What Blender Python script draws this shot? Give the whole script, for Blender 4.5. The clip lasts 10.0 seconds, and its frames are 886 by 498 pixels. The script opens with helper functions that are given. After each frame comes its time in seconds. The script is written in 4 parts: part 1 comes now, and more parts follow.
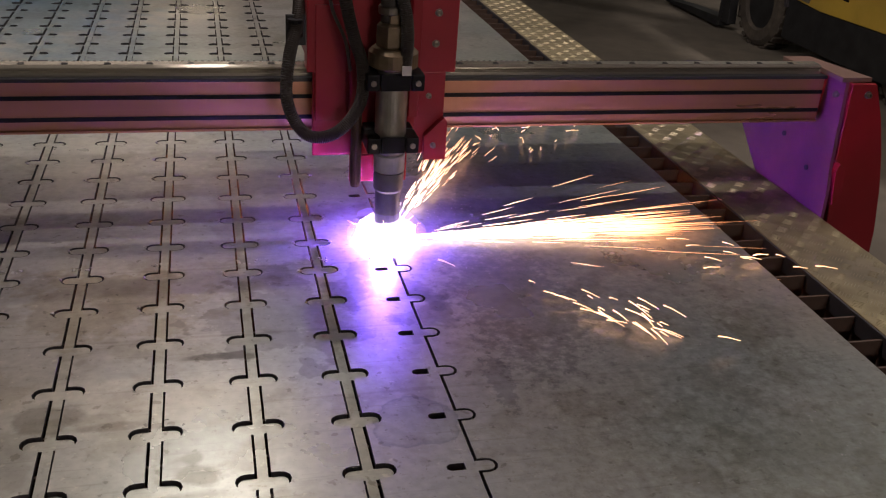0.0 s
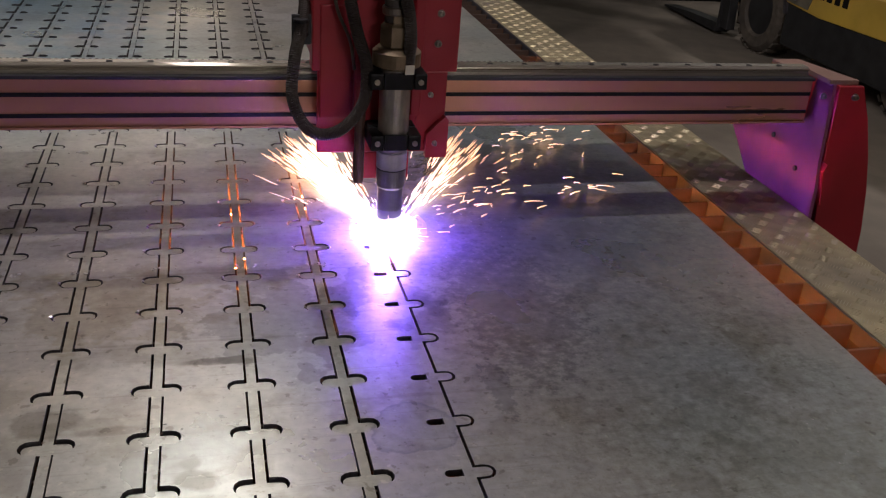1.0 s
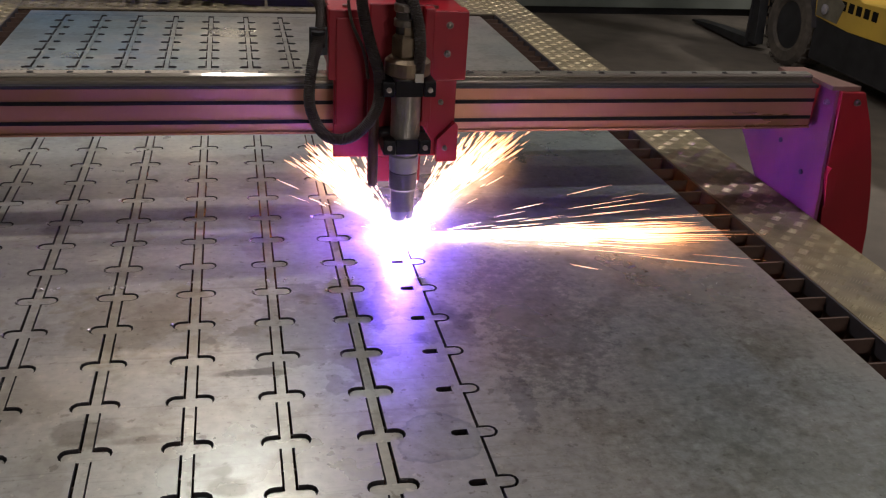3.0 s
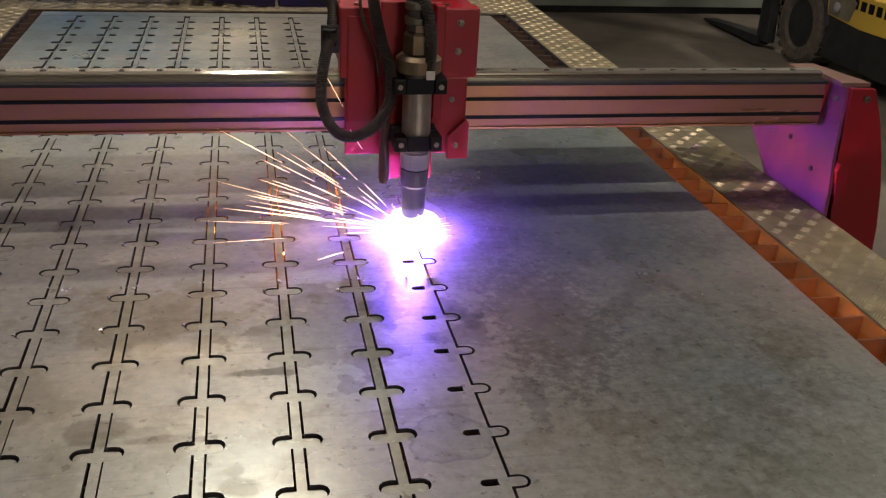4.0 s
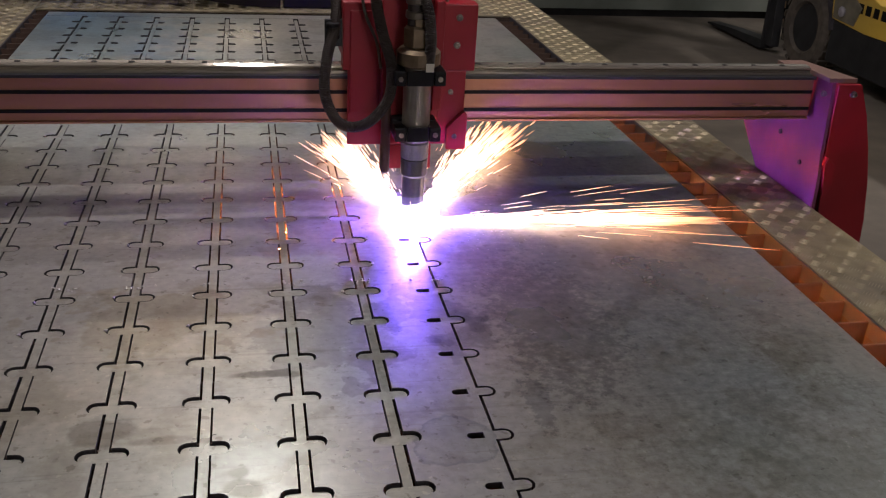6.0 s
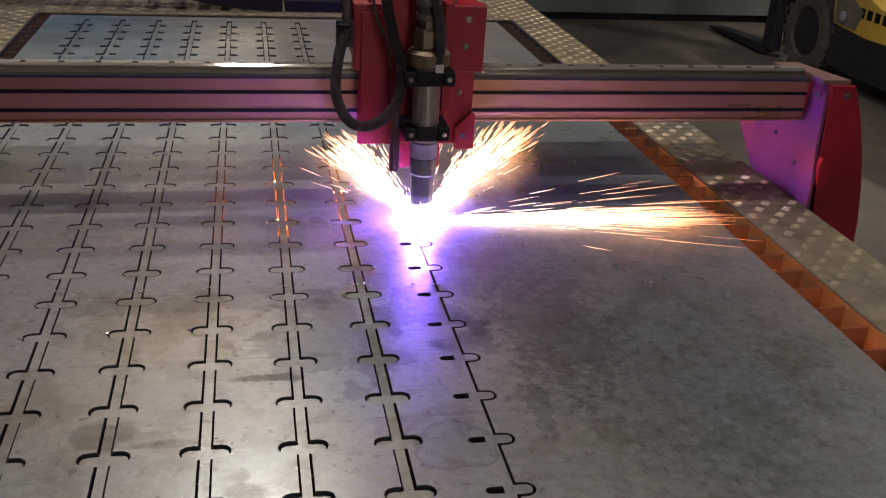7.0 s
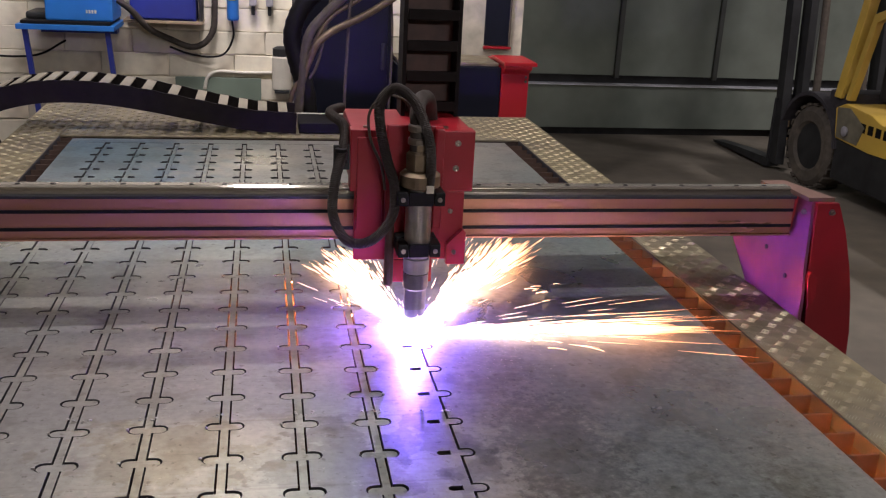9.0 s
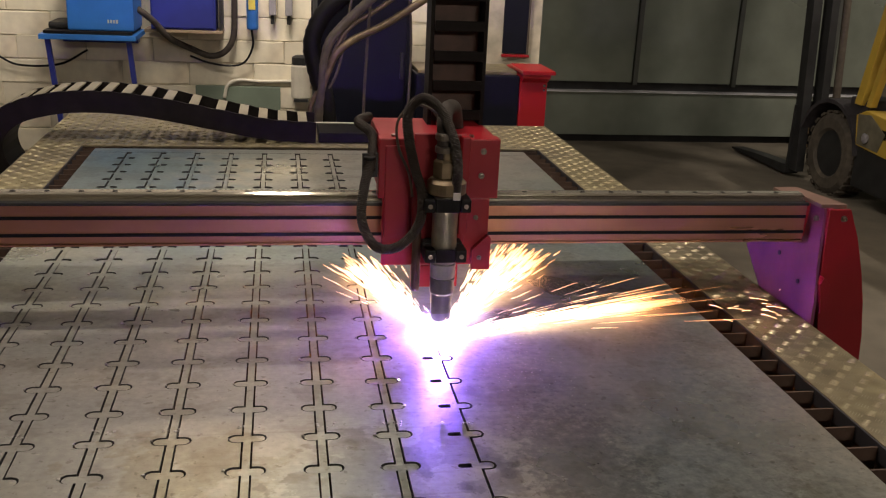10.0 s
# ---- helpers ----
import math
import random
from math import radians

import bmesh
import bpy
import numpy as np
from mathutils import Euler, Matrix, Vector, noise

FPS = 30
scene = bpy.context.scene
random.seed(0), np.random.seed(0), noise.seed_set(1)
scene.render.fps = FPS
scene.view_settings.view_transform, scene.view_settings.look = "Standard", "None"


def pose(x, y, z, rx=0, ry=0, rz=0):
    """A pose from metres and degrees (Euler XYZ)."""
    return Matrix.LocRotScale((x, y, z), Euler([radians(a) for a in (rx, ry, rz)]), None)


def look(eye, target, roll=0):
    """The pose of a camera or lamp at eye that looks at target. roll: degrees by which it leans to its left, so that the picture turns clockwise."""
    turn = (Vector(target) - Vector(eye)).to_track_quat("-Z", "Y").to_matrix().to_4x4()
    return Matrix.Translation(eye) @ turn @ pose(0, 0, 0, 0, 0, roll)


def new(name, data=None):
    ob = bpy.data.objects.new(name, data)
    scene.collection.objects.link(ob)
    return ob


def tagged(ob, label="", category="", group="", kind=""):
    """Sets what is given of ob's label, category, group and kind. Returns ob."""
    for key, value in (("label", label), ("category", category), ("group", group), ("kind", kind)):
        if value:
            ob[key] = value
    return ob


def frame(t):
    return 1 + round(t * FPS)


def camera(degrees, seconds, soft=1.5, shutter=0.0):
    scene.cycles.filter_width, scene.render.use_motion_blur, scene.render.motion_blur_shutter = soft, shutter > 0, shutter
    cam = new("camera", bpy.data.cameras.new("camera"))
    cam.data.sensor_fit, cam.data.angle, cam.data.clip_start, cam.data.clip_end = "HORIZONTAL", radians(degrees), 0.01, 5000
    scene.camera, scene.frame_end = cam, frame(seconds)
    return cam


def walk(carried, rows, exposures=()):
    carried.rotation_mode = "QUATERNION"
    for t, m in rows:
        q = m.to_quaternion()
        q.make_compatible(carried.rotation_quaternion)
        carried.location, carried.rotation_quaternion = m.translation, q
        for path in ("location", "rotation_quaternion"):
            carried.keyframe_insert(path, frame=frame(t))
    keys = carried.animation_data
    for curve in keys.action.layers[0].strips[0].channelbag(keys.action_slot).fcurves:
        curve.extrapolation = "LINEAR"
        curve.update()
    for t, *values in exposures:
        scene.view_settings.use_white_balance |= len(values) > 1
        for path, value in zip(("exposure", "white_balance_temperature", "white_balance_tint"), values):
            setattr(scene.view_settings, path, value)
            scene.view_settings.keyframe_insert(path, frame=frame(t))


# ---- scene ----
cam = camera(49.6, 10.0, soft=1.2)

PATH = [
    (0, (-0.289, -0.789, 1.566), (0.175, 0.947, 0.689), 4.0),
    (0.5, (-0.29, -0.789, 1.569), (0.178, 0.947, 0.694), 4.3),
    (1, (-0.291, -0.788, 1.569), (0.178, 0.95, 0.699), 4.4),
    (1.5, (-0.291, -0.791, 1.571), (0.176, 0.95, 0.702), 4.4),
    (2, (-0.294, -0.809, 1.578), (0.158, 0.942, 0.722), 4.2),
    (2.5, (-0.293, -0.816, 1.586), (0.138, 0.94, 0.731), 3.8),
    (3, (-0.293, -0.817, 1.583), (0.119, 0.948, 0.737), 3.5),
    (4.5, (-0.294, -0.813, 1.581), (0.093, 0.957, 0.734), 3.1),
    (5, (-0.295, -0.813, 1.581), (0.091, 0.958, 0.736), 3.2),
    (5.5, (-0.296, -0.813, 1.581), (0.09, 0.958, 0.737), 3.3),
    (7, (-0.298, -0.814, 1.584), (0.086, 0.961, 0.746), 3.5),
    (7.5, (-0.298, -0.816, 1.585), (0.086, 0.972, 0.775), 3.4),
    (8, (-0.3, -0.819, 1.597), (0.081, 0.989, 0.83), 3.3),
    (8.5, (-0.301, -0.821, 1.609), (0.075, 1.016, 0.913), 3.2),
    (9, (-0.301, -0.828, 1.623), (0.067, 1.034, 0.992), 3.0),
    (9.5, (-0.302, -0.831, 1.63), (0.052, 1.04, 1.019), 2.8),
    (10, (-0.308, -0.829, 1.635), (0.025, 1.043, 1.014), 2.7),
]
walk(cam, [(t, look(eye, target, roll)) for t, eye, target, roll in PATH], exposures=[(0.0, -0.35, 5950, 21), (0.5, -0.25, 5750, 21), (1.0, -0.25, 5650, 20), (1.5, -0.15, 5700, 18), (2.0, -0.05, 6000, 16), (3.0, -0.15, 5650, 18), (4.5, 0.1, 6300, 13), (5.0, 0.1, 5900, 18), (5.7, -0.15, 5600, 20), (7.0, -0.3, 5650, 20), (7.5, -0.1, 5900, 18), (8.0, 0.15, 5650, 19), (8.5, 0.2, 5550, 20), (9.5, 0.2, 5500, 19), (10.0, 0.0, 6400, 13)])

# ---- light ----
world = bpy.data.worlds.new("hall_dusk")
scene.world = world
world.use_nodes = True
world.node_tree.nodes["Background"].inputs[0].default_value = (0.55, 0.6, 0.7, 1)
world.node_tree.nodes["Background"].inputs[1].default_value = 0.02


def lamp(x, y, z, w, d, watts, colour, rx=0, ry=0, rz=0):
    data = bpy.data.lights.new("hall_area_light", "AREA")
    data.shape, data.size, data.size_y = "RECTANGLE", w, d
    data.energy, data.color = watts, colour
    ob = new("hall_area_light", data)
    ob.matrix_world = pose(x, y, z, rx, ry, rz)
    return ob


WARM = (1.0, 0.88, 0.73)
# x, y, z, size across, size along, watts, tilt: two tubes over the table, added fill behind the viewer, one over the
# far rim, added fill turned to the brick wall, added fill by the truck
LAMPS = [(-0.8, 1.15, 4.2, 1.5, 0.14, 60, 0), (1.5, 1.15, 4.2, 1.5, 0.14, 23, 0), (1.2, -5.2, 3.0, 1.5, 0.2, 98, 72), (-0.32, 3.4, 4.1, 0.24, 0.24, 42, 16), (-0.6, 3.7, 2.9, 1.3, 0.2, 84, 78), (6.2, 3.2, 4.2, 0.2, 1.5, 160, 0)]
for x, y, z, w, d, e, tilt in LAMPS:
    lamp(x, y, z, w, d, e, WARM, tilt)

# ---- materials ----


def mat(name, base, rough=0.5, metal=0.0, var=0.25, scale=8.0, bump=0.0, bscale=60.0, second=None, blotch=1.5, emit=None, strength=0.0,
        rvar=0.1, stretch=(1, 1, 1), per_object=0.0, thresh=(0.42, 0.62)):
    m = bpy.data.materials.new(name)
    m.use_nodes = True
    nt = m.node_tree
    b = nt.nodes["Principled BSDF"]
    b.inputs["Roughness"].default_value, b.inputs["Metallic"].default_value = rough, metal
    b.inputs["Base Color"].default_value = (*base, 1)
    if emit:
        b.inputs["Emission Color"].default_value = (*emit, 1)
        b.inputs["Emission Strength"].default_value = strength
        return m
    L = nt.links.new
    co = nt.nodes.new("ShaderNodeTexCoord")
    mp = nt.nodes.new("ShaderNodeMapping")
    mp.inputs["Scale"].default_value = stretch
    L(co.outputs["Object"], mp.inputs[0])
    n1 = nt.nodes.new("ShaderNodeTexNoise")
    n1.inputs["Scale"].default_value, n1.inputs["Detail"].default_value = scale, 8
    L(mp.outputs[0], n1.inputs["Vector"])
    n2 = nt.nodes.new("ShaderNodeTexNoise")
    n2.inputs["Scale"].default_value, n2.inputs["Detail"].default_value = blotch, 6
    L(mp.outputs[0], n2.inputs["Vector"])
    r1 = nt.nodes.new("ShaderNodeMapRange")
    r1.inputs["From Min"].default_value, r1.inputs["From Max"].default_value = 0.3, 0.7
    r1.inputs["To Min"].default_value, r1.inputs["To Max"].default_value = 1 - var, 1 + var
    L(n1.outputs["Fac"], r1.inputs["Value"])
    mix = nt.nodes.new("ShaderNodeMix")
    mix.data_type = "RGBA"
    mix.inputs["A"].default_value = (*base, 1)
    mix.inputs["B"].default_value = (*(second or tuple(c * 0.75 for c in base)), 1)
    r2 = nt.nodes.new("ShaderNodeMapRange")
    r2.inputs["From Min"].default_value, r2.inputs["From Max"].default_value = thresh
    L(n2.outputs["Fac"], r2.inputs["Value"])
    L(r2.outputs[0], mix.inputs["Factor"])
    hsv = nt.nodes.new("ShaderNodeHueSaturation")
    L(mix.outputs["Result"], hsv.inputs["Color"])
    last = r1.outputs[0]
    if per_object:
        oi = nt.nodes.new("ShaderNodeObjectInfo")
        r3 = nt.nodes.new("ShaderNodeMapRange")
        r3.inputs["To Min"].default_value, r3.inputs["To Max"].default_value = 1 - per_object, 1 + per_object
        L(oi.outputs["Random"], r3.inputs["Value"])
        mm = nt.nodes.new("ShaderNodeMath")
        mm.operation = "MULTIPLY"
        L(last, mm.inputs[0])
        L(r3.outputs[0], mm.inputs[1])
        last = mm.outputs[0]
    L(last, hsv.inputs["Value"])
    L(hsv.outputs[0], b.inputs["Base Color"])
    r4 = nt.nodes.new("ShaderNodeMapRange")
    r4.inputs["From Min"].default_value, r4.inputs["From Max"].default_value = 0.3, 0.7
    r4.inputs["To Min"].default_value, r4.inputs["To Max"].default_value = max(0.03, rough - rvar), min(1, rough + rvar)
    L(n2.outputs["Fac"], r4.inputs["Value"])
    L(r4.outputs[0], b.inputs["Roughness"])
    if bump:
        n3 = nt.nodes.new("ShaderNodeTexNoise")
        n3.inputs["Scale"].default_value, n3.inputs["Detail"].default_value = bscale, 4
        L(mp.outputs[0], n3.inputs["Vector"])
        bp = nt.nodes.new("ShaderNodeBump")
        bp.inputs["Strength"].default_value, bp.inputs["Distance"].default_value = bump, 0.002
        L(n3.outputs["Fac"], bp.inputs["Height"])
        L(bp.outputs[0], b.inputs["Normal"])
    return m


M_EDGE = mat("flame_cut_edge", (0.13, 0.12, 0.125), 0.38, 0.85, 0.3, 60)


def sheet_material():
    """Mill-scale steel: mottled grey, bluish heat tint, water stains with hard rims, dark smudges."""
    m = mat("mill_scale_steel", (0.46, 0.435, 0.36), 0.33, 0.62, 0.12, 70, 0.08, 140, (0.36, 0.35, 0.315), 3.0, rvar=0.08)
    nt = m.node_tree
    L = nt.links.new
    b = nt.nodes["Principled BSDF"]
    colour = b.inputs["Base Color"].links[0].from_socket
    co = nt.nodes.new("ShaderNodeTexCoord")
    warp = nt.nodes.new("ShaderNodeTexNoise")
    warp.inputs["Scale"].default_value, warp.inputs["Detail"].default_value = 17, 10
    L(co.outputs["Object"], warp.inputs["Vector"])

    def mix(a, tint, fac):
        n = nt.nodes.new("ShaderNodeMix")
        n.data_type, n.blend_type = "RGBA", "MULTIPLY"
        L(a, n.inputs["A"])
        n.inputs["B"].default_value = (*tint, 1)
        L(fac, n.inputs["Factor"])
        return n.outputs["Result"]

    grain = nt.nodes.new("ShaderNodeTexNoise")
    grain.inputs["Scale"].default_value, grain.inputs["Detail"].default_value, grain.inputs["Roughness"].default_value = 64, 14, 0.75
    L(co.outputs["Object"], grain.inputs["Vector"])

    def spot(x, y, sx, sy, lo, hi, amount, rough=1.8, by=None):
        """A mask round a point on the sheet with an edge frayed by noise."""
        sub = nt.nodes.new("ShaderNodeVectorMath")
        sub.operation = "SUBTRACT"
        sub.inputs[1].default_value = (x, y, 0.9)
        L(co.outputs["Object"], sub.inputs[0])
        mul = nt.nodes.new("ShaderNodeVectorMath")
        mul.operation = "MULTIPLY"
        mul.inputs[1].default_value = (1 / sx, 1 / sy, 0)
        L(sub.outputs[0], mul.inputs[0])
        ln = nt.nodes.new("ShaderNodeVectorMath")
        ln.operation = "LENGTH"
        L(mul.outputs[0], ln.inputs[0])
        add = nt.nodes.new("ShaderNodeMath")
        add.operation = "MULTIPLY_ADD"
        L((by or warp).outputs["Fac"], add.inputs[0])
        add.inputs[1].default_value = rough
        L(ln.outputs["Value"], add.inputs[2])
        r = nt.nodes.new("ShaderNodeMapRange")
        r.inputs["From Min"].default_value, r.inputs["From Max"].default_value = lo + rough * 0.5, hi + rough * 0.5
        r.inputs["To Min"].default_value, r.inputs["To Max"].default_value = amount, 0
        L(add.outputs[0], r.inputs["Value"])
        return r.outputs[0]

    big = nt.nodes.new("ShaderNodeTexNoise")
    big.inputs["Scale"].default_value, big.inputs["Detail"].default_value = 1.1, 3
    L(co.outputs["Object"], big.inputs["Vector"])
    r = nt.nodes.new("ShaderNodeMapRange")
    r.inputs["From Min"].default_value, r.inputs["From Max"].default_value = 0.45, 0.65
    L(big.outputs["Fac"], r.inputs["Value"])
    colour = mix(colour, (0.74, 0.91, 0.98), r.outputs[0])
    fine = nt.nodes.new("ShaderNodeTexNoise")
    fine.inputs["Scale"].default_value, fine.inputs["Detail"].default_value = 15, 12
    L(co.outputs["Object"], fine.inputs["Vector"])
    r = nt.nodes.new("ShaderNodeMapRange")
    r.inputs["From Min"].default_value, r.inputs["From Max"].default_value = 0.53, 0.60
    r.inputs["To Max"].default_value = 0.9
    L(fine.outputs["Fac"], r.inputs["Value"])
    colour = mix(colour, (0.82, 0.80, 0.77), r.outputs[0])
    # small dark specks and fine rolling scratches
    for scale, stretch, lo, hi, amount, tint in ((150, (1, 1, 1), 0.60, 0.68, 0.35, (0.6, 0.58, 0.55)), (60, (1, 1, 1), 0.64, 0.68, 0.8, (0.6, 0.58, 0.55)),
                                                 (9, (1, 26, 1), 0.60, 0.68, 0.45, (0.74, 0.73, 0.72)), (90, (1, 1, 1), 0.66, 0.70, 0.8, (1.3, 1.28, 1.22))):
        mp = nt.nodes.new("ShaderNodeMapping")
        mp.inputs["Scale"].default_value = stretch
        mp.inputs["Rotation"].default_value = (0, 0, 0.12)
        mp.inputs["Location"].default_value = (scale * 0.13, hi * 7, 0)
        L(co.outputs["Object"], mp.inputs["Vector"])
        n = nt.nodes.new("ShaderNodeTexNoise")
        n.inputs["Scale"].default_value, n.inputs["Detail"].default_value = scale, 4
        L(mp.outputs[0], n.inputs["Vector"])
        r = nt.nodes.new("ShaderNodeMapRange")
        r.inputs["From Min"].default_value, r.inputs["From Max"].default_value = lo, hi
        r.inputs["To Max"].default_value = amount
        L(n.outputs["Fac"], r.inputs["Value"])
        colour = mix(colour, tint, r.outputs[0])
    for args, tint in (((-0.075, 0.092, 0.060, 0.052, 0.86, 0.90, 1, 1.2), (0.74, 0.77, 0.82)), ((-0.075, 0.092, 0.060, 0.052, 0.76, 0.84, 1, 1.2), (1.22, 1.2, 1.16)),
                       
                       ((-0.326, 0.062, 0.016, 0.011, 0.6, 1.1, 0.8, 4.5), (0.52, 0.50, 0.47)), ((-0.318, 0.035, 0.022, 0.016, 0.3, 0.9, 0.8, 6.5), (0.5, 0.48, 0.44)),
                       ((-0.285, 0.26, 0.05, 0.008, 0.7, 1.1, 0.9, 2.2), (0.45, 0.43, 0.41)), 
                       ((-0.20, 0.36, 0.12, 0.13, 0.75, 0.85, 0.9, 3.6), (0.72, 0.72, 0.73)), 
                       ((-0.55, -0.02, 0.09, 0.012, 0.6, 1.0, 0.8, 2.5), (0.55, 0.53, 0.5)), ((-0.47, 0.16, 0.035, 0.04, 0.6, 0.9, 0.8, 3.0), (0.55, 0.53, 0.5)),
                       ((-0.42, 0.42, 0.16, 0.10, 0.7, 0.9, 0.8, 3.5), (0.80, 0.76, 0.66)), ((0.12, 0.55, 0.20, 0.18, 0.7, 1.0, 0.8, 3.0), (0.82, 0.82, 0.85)),
                       ((0.28, 0.72, 0.25, 0.62, 0.4, 1.25, 0.95, 1.8, grain), (0.50, 0.56, 0.66)), ((0.13, 0.36, 0.12, 0.26, 0.55, 0.8, 0.9, 2.6, grain), (0.74, 0.74, 0.77)),
                       ((0.26, 0.12, 0.22, 0.22, 0.2, 1.3, 0.9, 4.5, grain), (0.85, 0.83, 0.78)), ((0.43, 0.23, 0.05, 0.10, 0.3, 1.0, 0.6, 3.0, grain), (0.74, 0.66, 0.54)),
                       ((0.05, 0.16, 0.022, 0.075, 0.7, 0.78, 0.9, 2.4, grain), (0.72, 0.73, 0.77)), ((0.36, -0.02, 0.24, 0.14, 0.2, 1.3, 0.8, 4.0, grain), (0.82, 0.80, 0.74)),
                       ((-0.06, 0.42, 0.09, 0.10, 0.6, 0.75, 0.9, 4.0), (0.70, 0.71, 0.74)), ((-0.02, 0.33, 0.06, 0.06, 0.5, 0.65, 0.9, 5.0), (0.74, 0.75, 0.77)),
                       ((-0.40, 0.13, 0.08, 0.007, 0.6, 1.2, 0.7, 2.2), (0.62, 0.60, 0.57)), ((-0.36, 0.0, 0.07, 0.009, 0.6, 1.2, 0.7, 2.2), (0.6, 0.58, 0.55)),
                       ((-0.30, 0.50, 0.30, 0.003, 0.6, 1.2, 0.45, 1.0), (0.7, 0.68, 0.66)), ((-0.30, 0.31, 0.34, 0.003, 0.6, 1.2, 0.45, 1.0), (0.7, 0.68, 0.66)), ((0.05, 0.155, 0.45, 0.003, 0.6, 1.2, 0.4, 1.0), (0.7, 0.68, 0.66)),
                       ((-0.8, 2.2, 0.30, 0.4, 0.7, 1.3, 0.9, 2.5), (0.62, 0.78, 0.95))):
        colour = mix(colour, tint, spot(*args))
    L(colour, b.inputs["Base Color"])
    return m


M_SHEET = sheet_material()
M_SLAT = mat("rusty_slat_steel", (0.085, 0.05, 0.033), 0.8, 0.1, 0.4, 20, 0.3, 80, (0.05, 0.032, 0.024), 5)
M_CHECK = mat("worn_checker_aluminium", (0.40, 0.34, 0.20), 0.47, 0.7, 0.3, 18, 0.1, 120, (0.25, 0.215, 0.15), 3)
M_TREAD = mat("worn_bright_tread", (0.52, 0.46, 0.30), 0.42, 0.8, 0.2, 40, 0, 60, (0.32, 0.28, 0.18), 6)
M_FRAME = mat("dark_painted_frame", (0.05, 0.045, 0.05), 0.6, 0.2, 0.3, 12, 0.1, 80)
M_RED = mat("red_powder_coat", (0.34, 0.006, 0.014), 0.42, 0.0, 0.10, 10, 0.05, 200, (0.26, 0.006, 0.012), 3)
M_ALU = mat("anodised_beam_aluminium", (0.56, 0.28, 0.16), 0.36, 0.7, 0.14, 12, 0.04, 100, (0.38, 0.18, 0.11), 3, stretch=(0.3, 2, 2))
M_RAIL = mat("ground_steel_rail", (0.55, 0.50, 0.40), 0.14, 0.65, 0.12, 30, 0.0, 60, (0.36, 0.32, 0.27), 4, stretch=(0.2, 3, 3))
M_BLACK = mat("black_rubber", (0.008, 0.007, 0.007), 0.55, 0.0, 0.3, 30, 0.1, 100)
M_HOSE = mat("dusty_black_hose", (0.055, 0.045, 0.038), 0.6, 0.0, 0.3, 30, 0.1, 100)
M_BRASS = mat("dirty_brass", (0.22, 0.165, 0.10), 0.48, 0.7, 0.25, 40, 0.05, 150)
M_TORCH = mat("torch_steel_sleeve", (0.36, 0.33, 0.28), 0.38, 0.8, 0.15, 40, 0.05, 150)
M_TIP = mat("torch_shield_cup", (0.20, 0.19, 0.2), 0.45, 0.7, 0.2, 40)
M_BOLT = mat("zinc_bolt", (0.32, 0.28, 0.23), 0.34, 0.95, 0.1, 60)
M_FLOOR = mat("dusty_concrete", (0.19, 0.165, 0.125), 0.8, 0.0, 0.15, 6, 0.15, 40, (0.14, 0.12, 0.09), 0.8)
M_BRICK = mat("white_painted_brick", (0.80, 0.74, 0.58), 0.75, 0.0, 0.14, 9, 0.3, 30, (0.60, 0.52, 0.38), 2.6, per_object=0.08)
M_MORTAR = mat("grimy_mortar", (0.60, 0.54, 0.42), 0.9, 0.0, 0.25, 12, 0.3, 60)
M_PANEL = mat("grey_sheet_panel", (0.27, 0.30, 0.25), 0.34, 0.3, 0.14, 3, 0.05, 20, (0.18, 0.205, 0.17), 0.9)
M_SEAM = mat("dark_panel_seam", (0.09, 0.095, 0.085), 0.5, 0.1, 0.2, 6)
M_DARK = mat("dark_steel", (0.03, 0.03, 0.03), 0.6, 0.3, 0.3, 10)
M_YELLOW = mat("yellow_truck_paint", (0.62, 0.42, 0.05), 0.45, 0.0, 0.15, 8, 0.05, 60, (0.45, 0.30, 0.05), 2)
M_TYRE = mat("dusty_tyre", (0.06, 0.05, 0.038), 0.85, 0.0, 0.3, 20, 0.3, 80, (0.09, 0.075, 0.055), 3)
M_NAVY = mat("navy_cabinet_paint", (0.009, 0.010, 0.020), 0.5, 0.0, 0.1, 8)
M_BLUE = mat("blue_enamel", (0.03, 0.17, 0.55), 0.45, 0.0, 0.1, 8)
M_DBLUE = mat("deep_blue_paint", (0.02, 0.03, 0.22), 0.5, 0.0, 0.1, 8)
M_GREEN = mat("grey_green_board", (0.16, 0.20, 0.15), 0.7, 0.0, 0.15, 6)
M_CREAM = mat("cream_plastic", (0.62, 0.58, 0.48), 0.5, 0.0, 0.1, 10)
M_ARC = mat("plasma_arc", (1, 1, 1), emit=(0.26, 0.12, 1.0), strength=24000)


def bloom_shell(name, colour, strength):
    """A clear shell of the arc's bloom: it adds its own light and lets what lies behind show through."""
    m = bpy.data.materials.new(name)
    m.use_nodes = True
    nt = m.node_tree
    nt.nodes.remove(nt.nodes["Principled BSDF"])
    out = nt.nodes["Material Output"]
    add, clear, glow = (nt.nodes.new("ShaderNode" + k) for k in ("AddShader", "BsdfTransparent", "Emission"))
    glow.inputs["Color"].default_value, glow.inputs["Strength"].default_value = (*colour, 1), strength
    nt.links.new(clear.outputs[0], add.inputs[0])
    nt.links.new(glow.outputs[0], add.inputs[1])
    nt.links.new(add.outputs[0], out.inputs["Surface"])
    return m


